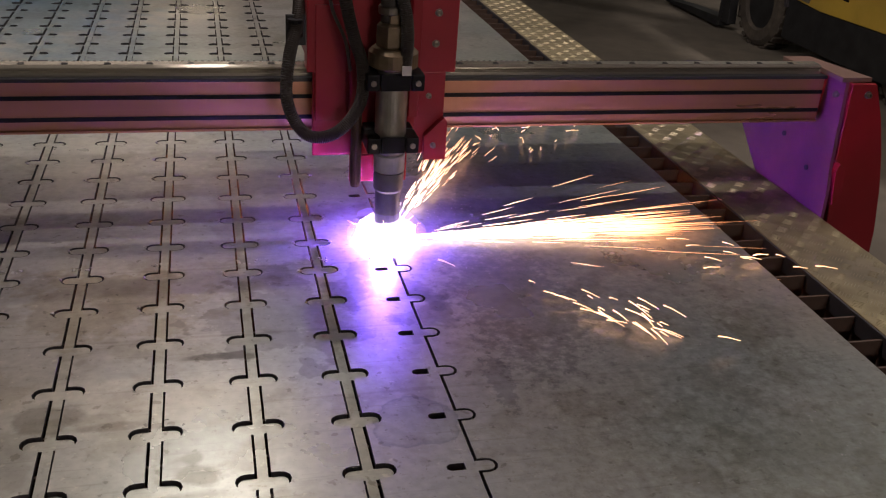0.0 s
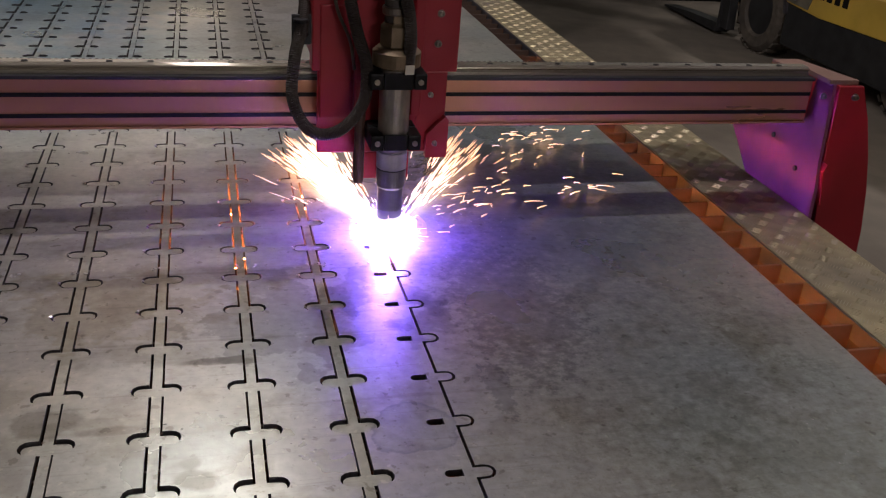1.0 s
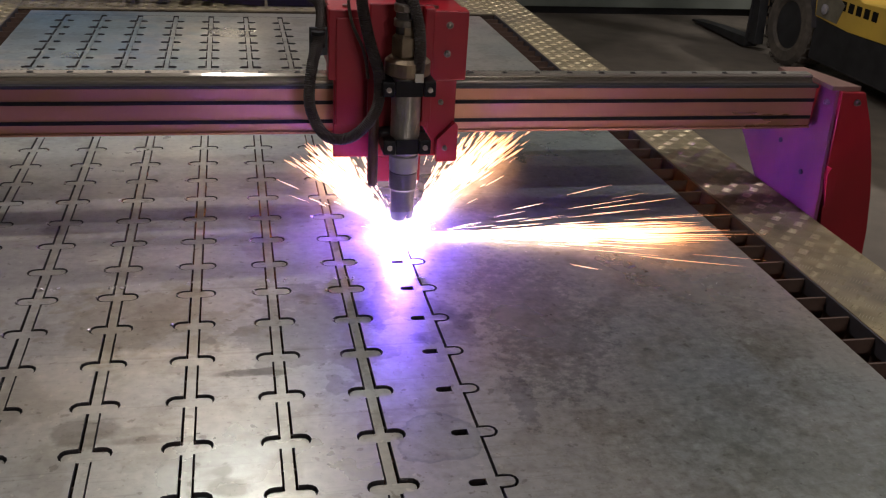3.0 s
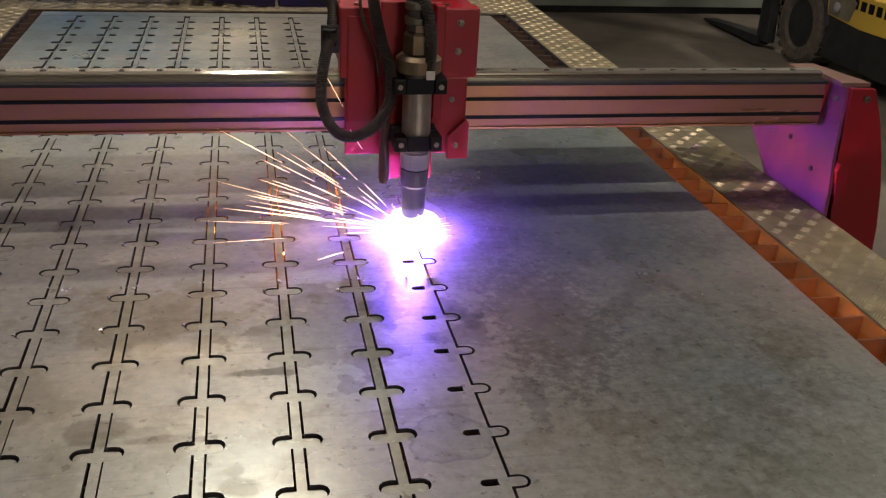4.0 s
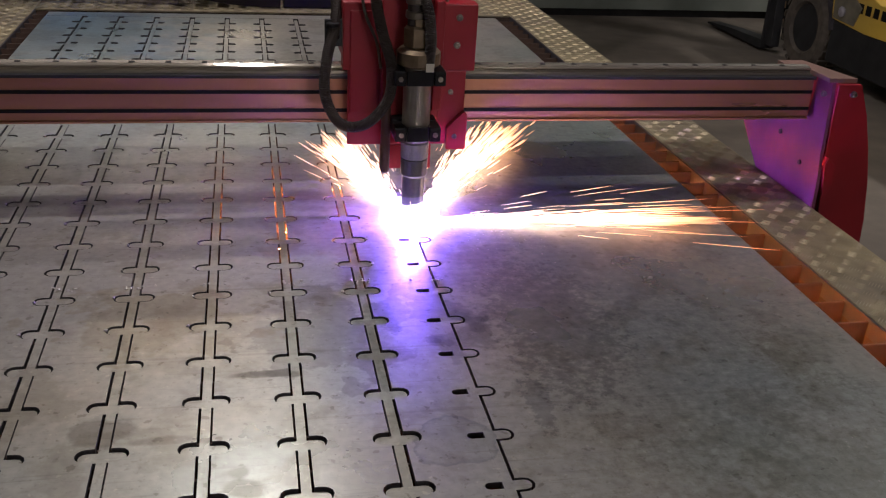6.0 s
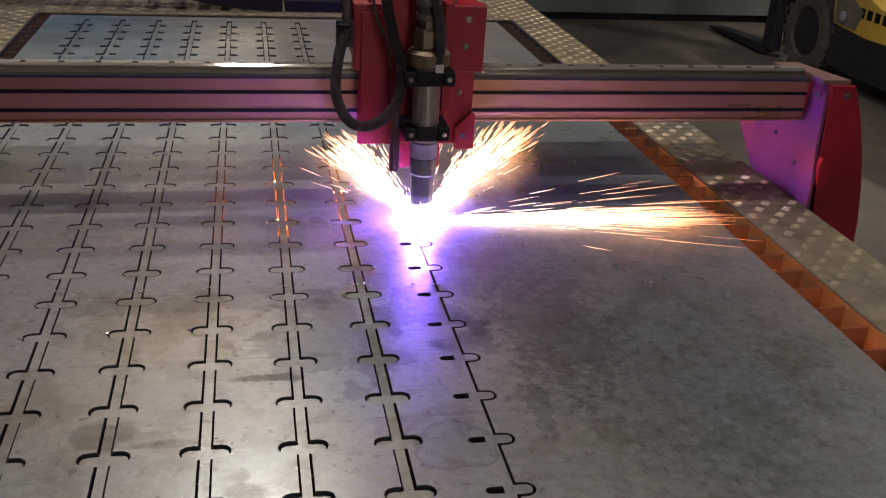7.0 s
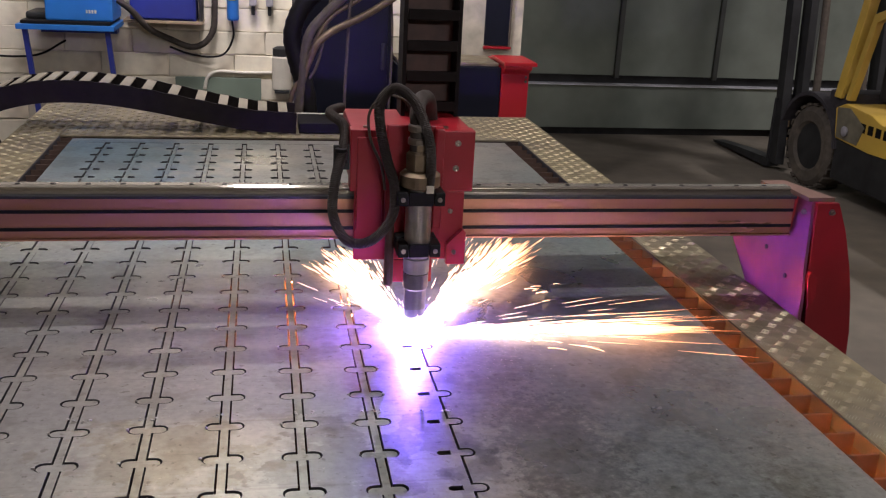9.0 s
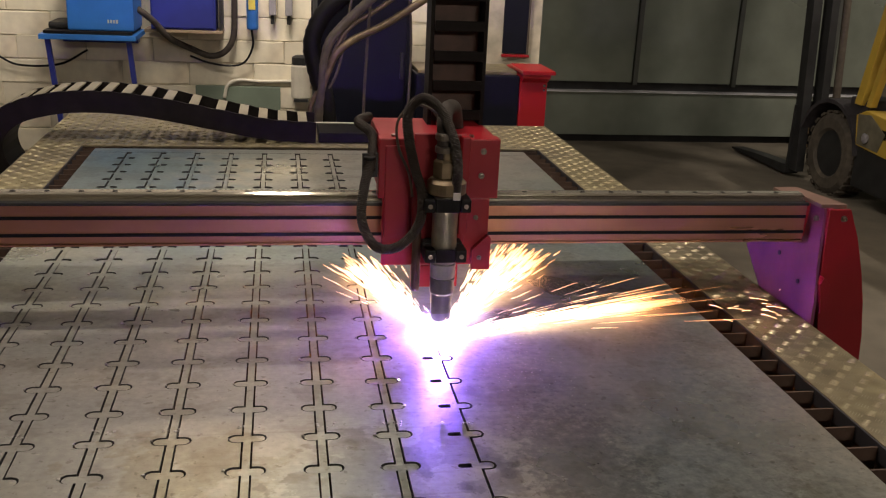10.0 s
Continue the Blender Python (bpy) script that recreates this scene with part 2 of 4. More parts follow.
M_BLOOM_HOT = bloom_shell("white_bloom", (1.0, 0.85, 1.0), 1.2)
M_BLOOM = bloom_shell("violet_bloom", (0.42, 0.25, 1.0), 0.16)
# red of the end panel with the arc's violet light mixed into the colour
M_MAUVE = mat("violet_lit_red", (0.20, 0.05, 0.075), 0.45, 0.1, 0.15, 12, 0.05, 80, (0.14, 0.04, 0.065), 4)
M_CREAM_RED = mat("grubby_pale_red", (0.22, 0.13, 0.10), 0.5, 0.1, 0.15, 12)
M_CUP = mat("pale_ceramic_ring", (0.42, 0.40, 0.42), 0.5, 0.2, 0.15, 30)
M_CABLE = mat("grey_cable", (0.12, 0.10, 0.08), 0.5, 0.0, 0.2, 30)
M_CHAIN = mat("dusty_chain_plastic", (0.011, 0.008, 0.007), 0.7, 0.0, 0.3, 30, 0.1, 90)
M_CHAINB = mat("brown_chain_back", (0.075, 0.036, 0.022), 0.6, 0.0, 0.3, 30, 0.1, 90)


for m_ in (M_CHAIN, M_BLACK, M_NAVY, M_CABLE, M_HOSE):
    m_.node_tree.nodes["Principled BSDF"].inputs["Specular IOR Level"].default_value = 0.18


def spark_material():
    """Sparks cool as they fly: yellow-white at the cut, orange at the far end."""
    m = bpy.data.materials.new("flying_sparks")
    m.use_nodes = True
    nt = m.node_tree
    p = nt.nodes["Principled BSDF"]
    co = nt.nodes.new("ShaderNodeTexCoord")
    ln = nt.nodes.new("ShaderNodeVectorMath")
    ln.operation = "LENGTH"
    nt.links.new(co.outputs["Object"], ln.inputs[0])
    ramp = nt.nodes.new("ShaderNodeValToRGB")
    ramp.color_ramp.elements[0].color, ramp.color_ramp.elements[0].position = (1.0, 0.70, 0.46, 1), 0.1
    ramp.color_ramp.elements[1].color, ramp.color_ramp.elements[1].position = (1.0, 0.36, 0.10, 1), 0.5
    nt.links.new(ln.outputs["Value"], ramp.inputs[0])
    r = nt.nodes.new("ShaderNodeMapRange")
    for k, v in (("From Min", 0.05), ("From Max", 0.5), ("To Min", 7.0), ("To Max", 2.8)):
        r.inputs[k].default_value = v
    nt.links.new(ln.outputs["Value"], r.inputs["Value"])
    nt.links.new(ramp.outputs[0], p.inputs["Emission Color"])
    nt.links.new(r.outputs[0], p.inputs["Emission Strength"])
    return m


M_SPARK = spark_material()
M_LOOSE = mat("loose_sparks", (1, 1, 1), emit=(1.0, 0.50, 0.20), strength=4.5)
M_EMBER = mat("orange_embers", (1, 1, 1), emit=(1.0, 0.25, 0.04), strength=130)
M_GLOW = mat("dull_orange_embers", (1, 1, 1), emit=(1.0, 0.30, 0.05), strength=480)

# ---- building blocks ----


def part(name, bm, material, parent=None, label="", smooth=False, kind=""):
    me = bpy.data.meshes.new(name)
    bmesh.ops.recalc_face_normals(bm, faces=bm.faces)
    bm.to_mesh(me)
    bm.free()
    me.materials.append(material)
    if smooth:
        for p in me.polygons:
            p.use_smooth = True
    ob = new(name, me)
    if parent:
        ob.parent = parent
    if label or kind:
        tagged(ob, label=label, kind=kind)
    return ob


def thing(name, label, category, m=None, group="", kind=""):
    ob = new(name)
    ob.empty_display_size = 0.05
    if m is not None:
        ob.matrix_world = m
    return tagged(ob, label, category, group, kind)


def box(x0, x1, y0, y1, z0, z1, bevel=0.0, bm=None):
    own = bmesh.new()
    bmesh.ops.create_cube(own, size=1)
    for v in own.verts:
        v.co = Vector(((x0 + x1) / 2 + v.co.x * (x1 - x0), (y0 + y1) / 2 + v.co.y * (y1 - y0), (z0 + z1) / 2 + v.co.z * (z1 - z0)))
    if bevel:
        bmesh.ops.bevel(own, geom=own.edges[:], offset=bevel, segments=2, affect="EDGES", profile=0.6)
    return join(bm, own)


def join(bm, own):
    if bm is None:
        return own
    me = bpy.data.meshes.new("tmp")
    own.to_mesh(me)
    own.free()
    bm.from_mesh(me)
    bpy.data.meshes.remove(me)
    return bm


def tube(points, r, seg=10, bm=None, ridge=0.0, r1=None):
    """A round bar along points; ridge alternates the radius (corrugated hose)."""
    own = bmesh.new()
    pts = [Vector(p) for p in points]
    rings = []
    side = None
    for i, p in enumerate(pts):
        d = (pts[min(i + 1, len(pts) - 1)] - pts[max(i - 1, 0)]).normalized()
        if side is None:
            side = d.orthogonal().normalized()
        side = (side - d * side.dot(d)).normalized()
        up = d.cross(side)
        rr = r if r1 is None else r + (r1 - r) * i / (len(pts) - 1)
        rr *= 1 + (ridge if i % 2 else -ridge)
        rings.append([own.verts.new(p + (side * math.cos(a) + up * math.sin(a)) * rr) for a in [2 * math.pi * k / seg for k in range(seg)]])
    for a, b in zip(rings, rings[1:]):
        for k in range(seg):
            own.faces.new((a[k], a[(k + 1) % seg], b[(k + 1) % seg], b[k]))
    own.faces.new(rings[0][::-1])
    own.faces.new(rings[-1])
    return join(bm, own)


def spline(knots, n=40):
    """A smooth curve through knots (Catmull-Rom)."""
    k = [Vector(p) for p in knots]
    k = [2 * k[0] - k[1]] + k + [2 * k[-1] - k[-2]]
    out = []
    segs = len(k) - 3
    for i in range(n + 1):
        u = i / n * segs
        j = min(int(u), segs - 1)
        t = u - j
        a, b, c, d = k[j:j + 4]
        out.append(0.5 * (2 * b + (c - a) * t + (2 * a - 5 * b + 4 * c - d) * t * t + (3 * b - a - 3 * c + d) * t ** 3))
    return out


def prism(poly, lo, hi, axis="z", bm=None, bevel=0.0):
    """A flat outline given thickness along an axis: z takes (x, y), y takes (x, z), x takes (y, z)."""
    own = bmesh.new()
    put = {"z": lambda a, b, c: (a, b, c), "y": lambda a, b, c: (a, c, b), "x": lambda a, b, c: (c, a, b)}[axis]
    low = [own.verts.new(put(a, b, lo)) for a, b in poly]
    top = [own.verts.new(put(a, b, hi)) for a, b in poly]
    own.faces.new(low[::-1])
    own.faces.new(top)
    n = len(poly)
    for i in range(n):
        own.faces.new((low[i], low[(i + 1) % n], top[(i + 1) % n], top[i]))
    bmesh.ops.recalc_face_normals(own, faces=own.faces)
    if bevel:
        bmesh.ops.bevel(own, geom=own.edges[:], offset=bevel, segments=2, affect="EDGES", profile=0.6)
    return join(bm, own)


def lathe(profile, seg=24, bm=None, at=(0, 0, 0), axis="z", caps=True):
    """A turned body from (radius, height) pairs."""
    own = bmesh.new()
    rings = []
    for r, h in profile:
        ring = []
        for k in range(seg):
            a = 2 * math.pi * k / seg
            p = (r * math.cos(a), r * math.sin(a), h)
            if axis == "y":
                p = (p[0], p[2], p[1])
            elif axis == "x":
                p = (p[2], p[0], p[1])
            ring.append(own.verts.new(Vector(p) + Vector(at)))
        rings.append(ring)
    for a, b in zip(rings, rings[1:]):
        for k in range(seg):
            own.faces.new((a[k], a[(k + 1) % seg], b[(k + 1) % seg], b[k]))
    if caps:
        own.faces.new(rings[0][::-1])
        own.faces.new(rings[-1])
    return join(bm, own)

# ---- hall ----
PLATE = 0.90
floor = part("floor", box(-6, 9, -6, 7.2, -0.1, 0), M_FLOOR)
tagged(floor, "dusty brown concrete workshop floor", "floor", kind="structure")
M_WALL = mat("dim_hall_wall", (0.16, 0.15, 0.13), 0.85, 0.0, 0.15, 4, 0.1, 30)
for nm, b in (("wall_south", (-6, 9, -6.2, -6, 0, 4.8)), ("wall_west", (-6.2, -6, -6.2, 7.4, 0, 4.8)), ("wall_east", (9, 9.2, -6.2, 7.4, 0, 4.8))):
    tagged(part(nm, box(*b), M_WALL), "plain dim plastered hall wall", "wall", kind="structure")
tagged(part("ceiling", box(-6.2, 9.2, -6.2, 7.4, 4.8, 4.95), M_WALL), "plain dim hall ceiling", "ceiling", kind="structure")

# grey sheet wall at the back of the hall: plinth, white drip strip, panels with standing seams
wall_n = part("wall_north", box(-6, 9, 7.05, 7.25, 0, 4.8), M_DARK)
tagged(wall_n, "grey metal-panelled hall wall with plinth", "wall", kind="structure")
part("plinth", box(1.0, 8.9, 6.98, 7.05, 0.07, 0.436, 0.004), M_PANEL, wall_n)
part("drip_strip", box(1.0, 8.9, 6.95, 7.05, 0.437, 0.446, 0.002), mat("white_strip", (0.75, 0.75, 0.78), 0.35, 0.1), wall_n, "thin white metal strip")
px = 0.881
for i in range(9):
    w = 0.893
    part("panel", box(px + 0.025, px + w - 0.025, 6.99, 7.05, 0.52, 4.7, 0.006), M_PANEL, wall_n)
    part("seam", box(px + w - 0.02, px + w + 0.02, 6.97, 7.05, 0.5, 4.7, 0.004), M_SEAM, wall_n)
    px += w

# white brick wall: one backing with separate bricks
WY = 4.8
brick_wall = part("wall_brick", box(-4.5, 1.22, WY, WY + 0.25, 0, 1.79), M_MORTAR)
# out of view, dark so that the sheet mirrors no bright wall
tagged(part("wall_upper", box(-4.5, 1.22, WY, WY + 0.25, 1.79, 4.8), M_WALL), "unseen dark upper wall, added to keep the sheet's reflection dim", "wall", kind="structure")
tagged(brick_wall, "white-painted brick wall with grimy joints", "wall", kind="structure")

# ---- cutting table ----
table = thing("cutting_table", "plasma cutting table with checker plate rim and steel slats", "cutting table")
TX0, TX1, OX0, OX1, TY0, TY1, OY0, OY1 = -0.98, 0.634, -1.135, 0.783, -0.62, 2.56, -0.78, 3.015
TZ = 0.897


def checker(name, x0, x1, y0, y1):
    bm = box(x0, x1, y0, y1, TZ - 0.006, TZ, 0.001)
    ob = part(name, bm, M_CHECK, table, "worn aluminium checker plate")
    # raised tread bars, in pairs of fives turned to and fro
    own = bmesh.new()
    step = 0.029
    ny, nx = int((y1 - y0) / step), int((x1 - x0) / step)
    for i in range(nx):
        for j in range(ny):
            cx, cy = x0 + (i + 0.5) * (x1 - x0) / nx, y0 + (j + 0.5) * (y1 - y0) / ny
            ang = 0.785 if (i + j) % 2 else -0.785
            for k in range(-2, 3):
                ca, sa = math.cos(ang), math.sin(ang)
                ox, oy = -sa * k * 0.0048, ca * k * 0.0048
                L, W, h = 0.0098, 0.0010, 0.0008
                vs = []
                for u, v, z in ((-L, 0, 0), (0, -W, 0), (L, 0, 0), (0, W, 0)):
                    vs.append(own.verts.new((cx + ox + u * ca - v * sa, cy + oy + u * sa + v * ca, TZ + z - 0.0002)))
                a = own.verts.new((cx + ox - ca * L * 0.6, cy + oy - sa * L * 0.6, TZ + h))
                b = own.verts.new((cx + ox + ca * L * 0.6, cy + oy + sa * L * 0.6, TZ + h))
                own.faces.new((vs[0], vs[1], a))
                own.faces.new((vs[1], b, a))
                own.faces.new((vs[1], vs[2], b))
                own.faces.new((vs[2], vs[3], b))
                own.faces.new((vs[3], a, b))
                own.faces.new((vs[3], vs[0], a))
    part("tread_pattern", own, M_TREAD, ob, kind="stuff")


checker("rim_plate", TX1, OX1, OY0, OY1)
checker("rim_plate", OX0, TX0, OY0, OY1)
checker("rim_plate", TX0 + 0.002, TX1 - 0.002, TY1, OY1)
checker("rim_plate", TX0 + 0.002, TX1 - 0.002, OY0, TY0)
checker("rear_platform", OX0, -0.22, OY1 + 0.003, OY1 + 0.16)
part("platform_bracket", box(-0.75, -0.6, OY1 - 0.005, OY1 + 0.14, TZ - 0.06, TZ - 0.0065, 0.002), M_FRAME, table)
part("rim_flange", box(TX1 - 0.005, TX1 - 0.0015, TY0 + 0.01, TY1 - 0.01, TZ - 0.030, TZ - 0.0005, 0.0008), M_FRAME, table, "dark folded edge of the rim plate")
part("rim_flange", box(TX0 + 0.0015, TX0 + 0.005, TY0 + 0.01, TY1 - 0.01, TZ - 0.030, TZ - 0.0005, 0.0008), M_FRAME, table)
for b in ((TX1, TX1 + 0.006, TY0, TY1), (TX0 - 0.006, TX0, TY0, TY1), (TX0, TX1, TY1, TY1 + 0.006), (TX0, TX1, TY0 - 0.006, TY0)):
    part("tray_wall", box(*b, 0.55, TZ - 0.008), M_SLAT, table)
# unseen pan, added to keep the lowered embers from lighting the floor
part("light_stop_pan", box(OX0 + 0.021, OX1 - 0.021, OY0 + 0.021, OY1 - 0.021, 0.26, 0.27), M_SLAT, table)
part("tray_floor", box(TX0, TX1, TY0, TY1, 0.54, 0.55), M_SLAT, table)
for b in ((OX1 - 0.02, OX1 - 0.006, OY0, OY1), (OX0 + 0.006, OX0 + 0.02, OY0, OY1), (OX0 + 0.02, OX1 - 0.02, OY1 - 0.02, OY1 - 0.006), (OX0 + 0.02, OX1 - 0.02, OY0 + 0.006, OY0 + 0.02)):
    part("side_skirt", box(*b, 0.25, TZ - 0.006), M_FRAME, table)
for x in (OX0 + 0.1, OX1 - 0.1):
    for y in (OY0 + 0.15, 1.1, OY1 - 0.15):
        part("leg", box(x - 0.05, x + 0.05, y - 0.05, y + 0.05, 0, 0.54, 0.004), M_FRAME, table)
slat0 = None
for i in range(48):
    y = TY0 + 0.03 + i * 0.0655
    if y > TY1 - 0.01:
        break
    if slat0 is None:
        slat0 = part("slat", box(TX0 + 0.006, TX1 - 0.006, -0.002, 0.002, 0.79, 0.8915), M_SLAT, table)
        slat0.location.y = y
    else:
        ob = new("slat", slat0.data)
        ob.parent = table
        ob.location.y = y

# ---- steel sheet, cut into strips by the torch ----
sheet = thing("steel_sheet", "dark mill-scale steel sheet cut into interlocking strips, on slats", "steel sheet")
P, ROW = 0.111, 0.0935
SX0, SX1, SY0, SY1 = -0.925, 0.563, -0.5, 2.5
THICK = 0.008
KERF = 0.0015
HALF_WEB, TIP, SLOT = 0.0072, 0.0280, 0.0104
SHIFT = {0: 0.005, 1: 0.013, 2: 0.0165}


def col_x(c):
    return -P * (c + 0.25)


def row_y(c, r):
    return SHIFT.get(c, 0.019) + ROW * r - 0.0015


def flank(c, side, grow, y0, y1):
    """The outline of one side of a column of cuts, from y0 up to y1: straight web with a rounded tongue at each row."""
    x = col_x(c)
    pts = [(x + side * (HALF_WEB + grow), y0)]
    for r in range(-5, 30):
        y = row_y(c, r)
        if not y0 + 0.03 < y < y1 - 0.03:
            continue
        h = SLOT + grow
        pts.append((x + side * (HALF_WEB + grow), y - h))
        for k in range(7):
            a = -math.pi / 2 + math.pi * k / 6
            pts.append((x + side * (TIP - SLOT + h * math.cos(a)), y + h * math.sin(a)))
        pts.append((x + side * (HALF_WEB + grow), y + h))
    pts.append((x + side * (HALF_WEB + grow), y1))
    return pts


CUT_END = 2.44
TORCH_END = 0.850


def solid(poly, name, material, drop=None):
    bm = prism(poly, PLATE - THICK, PLATE)
    if drop:
        for v in bm.verts:
            v.co.z -= drop(v.co.y)
    bmesh.ops.triangulate(bm, faces=[f for f in bm.faces if len(f.verts) > 4])
    ob = part(name, bm, material, sheet)
    ob.data.materials.append(M_EDGE)
    for p in ob.data.polygons:
        p.material_index = 1 if abs(p.normal.z) < 0.5 else 0
    return ob


# strips between the columns (joined to the sheet's ends by the outer frame pieces)
for c in range(1, 7):
    right, left = flank(c, -1, KERF, SY0, CUT_END), flank(c + 1, 1, KERF, SY0, CUT_END)
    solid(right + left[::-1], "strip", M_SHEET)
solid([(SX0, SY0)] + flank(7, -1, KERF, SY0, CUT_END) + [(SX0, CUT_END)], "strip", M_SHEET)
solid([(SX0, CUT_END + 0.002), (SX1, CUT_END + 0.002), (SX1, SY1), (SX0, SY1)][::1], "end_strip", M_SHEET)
WEB_L = col_x(0) - HALF_WEB
slots = [(WEB_L, SY0)]
for r in range(-5, 9):
    y = row_y(0, r) + 0.0015
    slots += [(WEB_L, y - 0.0058)] + [(col_x(0) - TIP + 0.0058 - 0.0058 * math.cos(a), y + 0.0058 * math.sin(a)) for a in (-1.57, -1.0, -0.5, 0, 0.5, 1.0, 1.57)] + [(WEB_L, y + 0.0058)]
solid(slots + [(WEB_L, CUT_END)] + flank(1, 1, KERF, SY0, CUT_END)[::-1], "strip", M_SHEET)
solid(flank(0, 1, KERF, SY0, TORCH_END) + [(col_x(0) + HALF_WEB + KERF, TORCH_END + 0.003), (WEB_L + 0.00005, TORCH_END + 0.003), (WEB_L + 0.00005, CUT_END), (SX1, CUT_END), (SX1, SY0)], "uncut_sheet", M_SHEET)


def sag(y):
    return 0.001 + 0.0034 * min(1, max(0, (0.48 - y) / 0.4, (y - 1.15) / 0.3))


for c in range(1, 8):
    solid(flank(c, -1, -KERF, SY0, CUT_END) + flank(c, 1, -KERF, SY0, CUT_END)[::-1], "skeleton_web", M_SHEET, sag)
solid([(WEB_L + 0.00005, SY0), (WEB_L + 0.00005, TORCH_END)] + flank(0, 1, -KERF * 1.5, SY0, TORCH_END)[::-1], "skeleton_web", M_SHEET)

# ---- gantry ----
gantry = thing("gantry", "red and aluminium gantry spanning the cutting table", "gantry")
BF, BT, BB = 0.094, 1.136, 1.061
beam = part("beam", box(-1.30, 0.774, BF, BF + 0.08, BB, BT, 0.002), M_ALU, gantry, "reddish reflecting aluminium beam extrusion")
for z in (1.1115, 1.0785):
    part("groove", box(-1.30, 0.773, BF - 0.0015, BF + 0.01, z - 0.0032, z + 0.0032), M_BLACK, beam)
part("lower_lip", box(-1.30, 0.774, BF - 0.003, BF + 0.02, BB - 0.004, BB - 0.0002, 0.001), M_ALU, beam)
# dark colour puts the shade on the plate's front into the steel
part("top_plate", box(-1.30, 0.774, BF - 0.006, BF + 0.075, BT + 0.0002, BT + 0.006, 0.001), M_DARK, gantry)
rail = part("linear_rail", prism([(BF + 0.006, BT + 0.0062), (BF + 0.032, BT + 0.0062), (BF + 0.032, BT + 0.011), (BF + 0.028, BT + 0.014), (BF + 0.032, BT + 0.017), (BF + 0.032, BT + 0.022), (BF + 0.014, BT + 0.022), (BF + 0.006, BT + 0.0195), (BF + 0.006, BT + 0.017), (BF + 0.010, BT + 0.014), (BF + 0.006, BT + 0.011)], -1.30, 0.765, "x"), M_RAIL, gantry, "polished steel linear rail")
hole = None
for i in range(34):
    x = -1.27 + i * 0.06
    if hole is None:
        hole = part("rail_screw", lathe([(0.0052, BT + 0.0221), (0.0052, BT + 0.0228), (0.0030, BT + 0.0228)], 10), M_BLACK, rail)
        hole.location = (x, BF + 0.019, 0)
    else:
        ob = new("rail_screw", hole.data)
        ob.parent, ob.location = rail, (x, BF + 0.019, 0)
bm = box(-1.30, 0.70, BF + 0.052, BF + 0.072, BT + 0.0062, BT + 0.009)
for i in range(200):
    x = -1.295 + i * 0.00998
    prism([(x, BT + 0.0091), (x + 0.0075, BT + 0.0091), (x + 0.0055, BT + 0.0125), (x + 0.002, BT + 0.0125)], BF + 0.053, BF + 0.071, "y", bm)
part("gear_rack", bm, M_DARK, gantry)
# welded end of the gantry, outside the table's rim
part("end_panel", prism([(0.049, 1.141), (0.10, 1.141), (0.11, 1.060), (0.36, 1.060), (0.346, 0.973), (0.27, 0.905), (0.12, 0.78), (0.02, 0.78), (0.03, 0.95), (0.038, 0.995)], 0.785, 0.791, "x"), M_MAUVE, gantry, "red inner end panel with the arc's violet light in its colour")
red = [(0.7915, 1.141), (0.840, 1.141), (0.866, 1.08), (0.888, 1.01), (0.905, 0.94), (0.918, 0.86), (0.925, 0.76), (0.83, 0.74), (0.806, 0.92), (0.816, 0.945), (0.812, 0.985), (0.796, 1.0)]
cover = part("end_cover", prism(red, 0.040, 0.0485, "y", bevel=0.0015), M_RED, gantry)
part("end_flange", prism([(0.796, 1.0), (0.812, 0.985), (0.816, 0.945), (0.806, 0.92), (0.800, 0.92), (0.790, 0.985)], 0.025, 0.039, "y", bevel=0.001), M_RED, gantry)
part("outer_panel", prism([(0.049, 1.12), (0.20, 1.12), (0.34, 1.06), (0.346, 0.973), (0.27, 0.905), (0.12, 0.78), (0.049, 0.78)], 0.846, 0.852, "x"), M_RED, gantry)
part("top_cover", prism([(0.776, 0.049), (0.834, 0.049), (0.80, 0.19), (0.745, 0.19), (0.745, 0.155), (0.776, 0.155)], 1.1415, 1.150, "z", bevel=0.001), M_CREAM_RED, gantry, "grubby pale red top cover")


def bolt(x, y, z, parent, r=0.007):
    b = part("bolt", lathe([(r * 1.5, 0), (r * 1.5, -0.0015), (r, -0.0016), (r, -0.007), (r * 0.6, -0.0071), (r * 0.5, -0.004)], 14, axis="y"), M_BOLT, parent)
    b.location = (x, y, z)
    return b


bolt(0.826, 0.0398, 1.122, gantry, 0.0045)
bolt(0.776, 0.060, 1.118, gantry, 0.004)
part("bracket", box(0.735, 0.784, 0.20, 0.26, 1.035, 1.0605, 0.002), M_BLACK, gantry)
for (y, z) in ((0.19, 1.0), (0.10, 0.965)):
    b = part("bolt", lathe([(0.005, 0), (0.005, -0.003), (0.003, -0.0031)], 10, axis="x"), M_DARK, gantry)
    b.location = (0.7848, y, z)
# unseen plate behind the beam, added to widen its shadow on the sheet
part("shade_plate", box(-1.28, 0.77, BF + 0.128, 0.43, 1.036, 1.048, 0.002), M_FRAME, gantry, "unseen dark plate behind the beam, added to widen its shadow")
for x in (-1.2, -0.6, 0.72):
    part("shade_plate_arm", box(x, x + 0.03, BF + 0.081, 0.50, 1.0485, 1.058, 0.002), M_FRAME, gantry)
# skirt under the near rail, behind the rim
part("runner", box(0.80, 0.85, -0.05, 0.45, 0.80, 0.84, 0.004), M_BLACK, gantry)

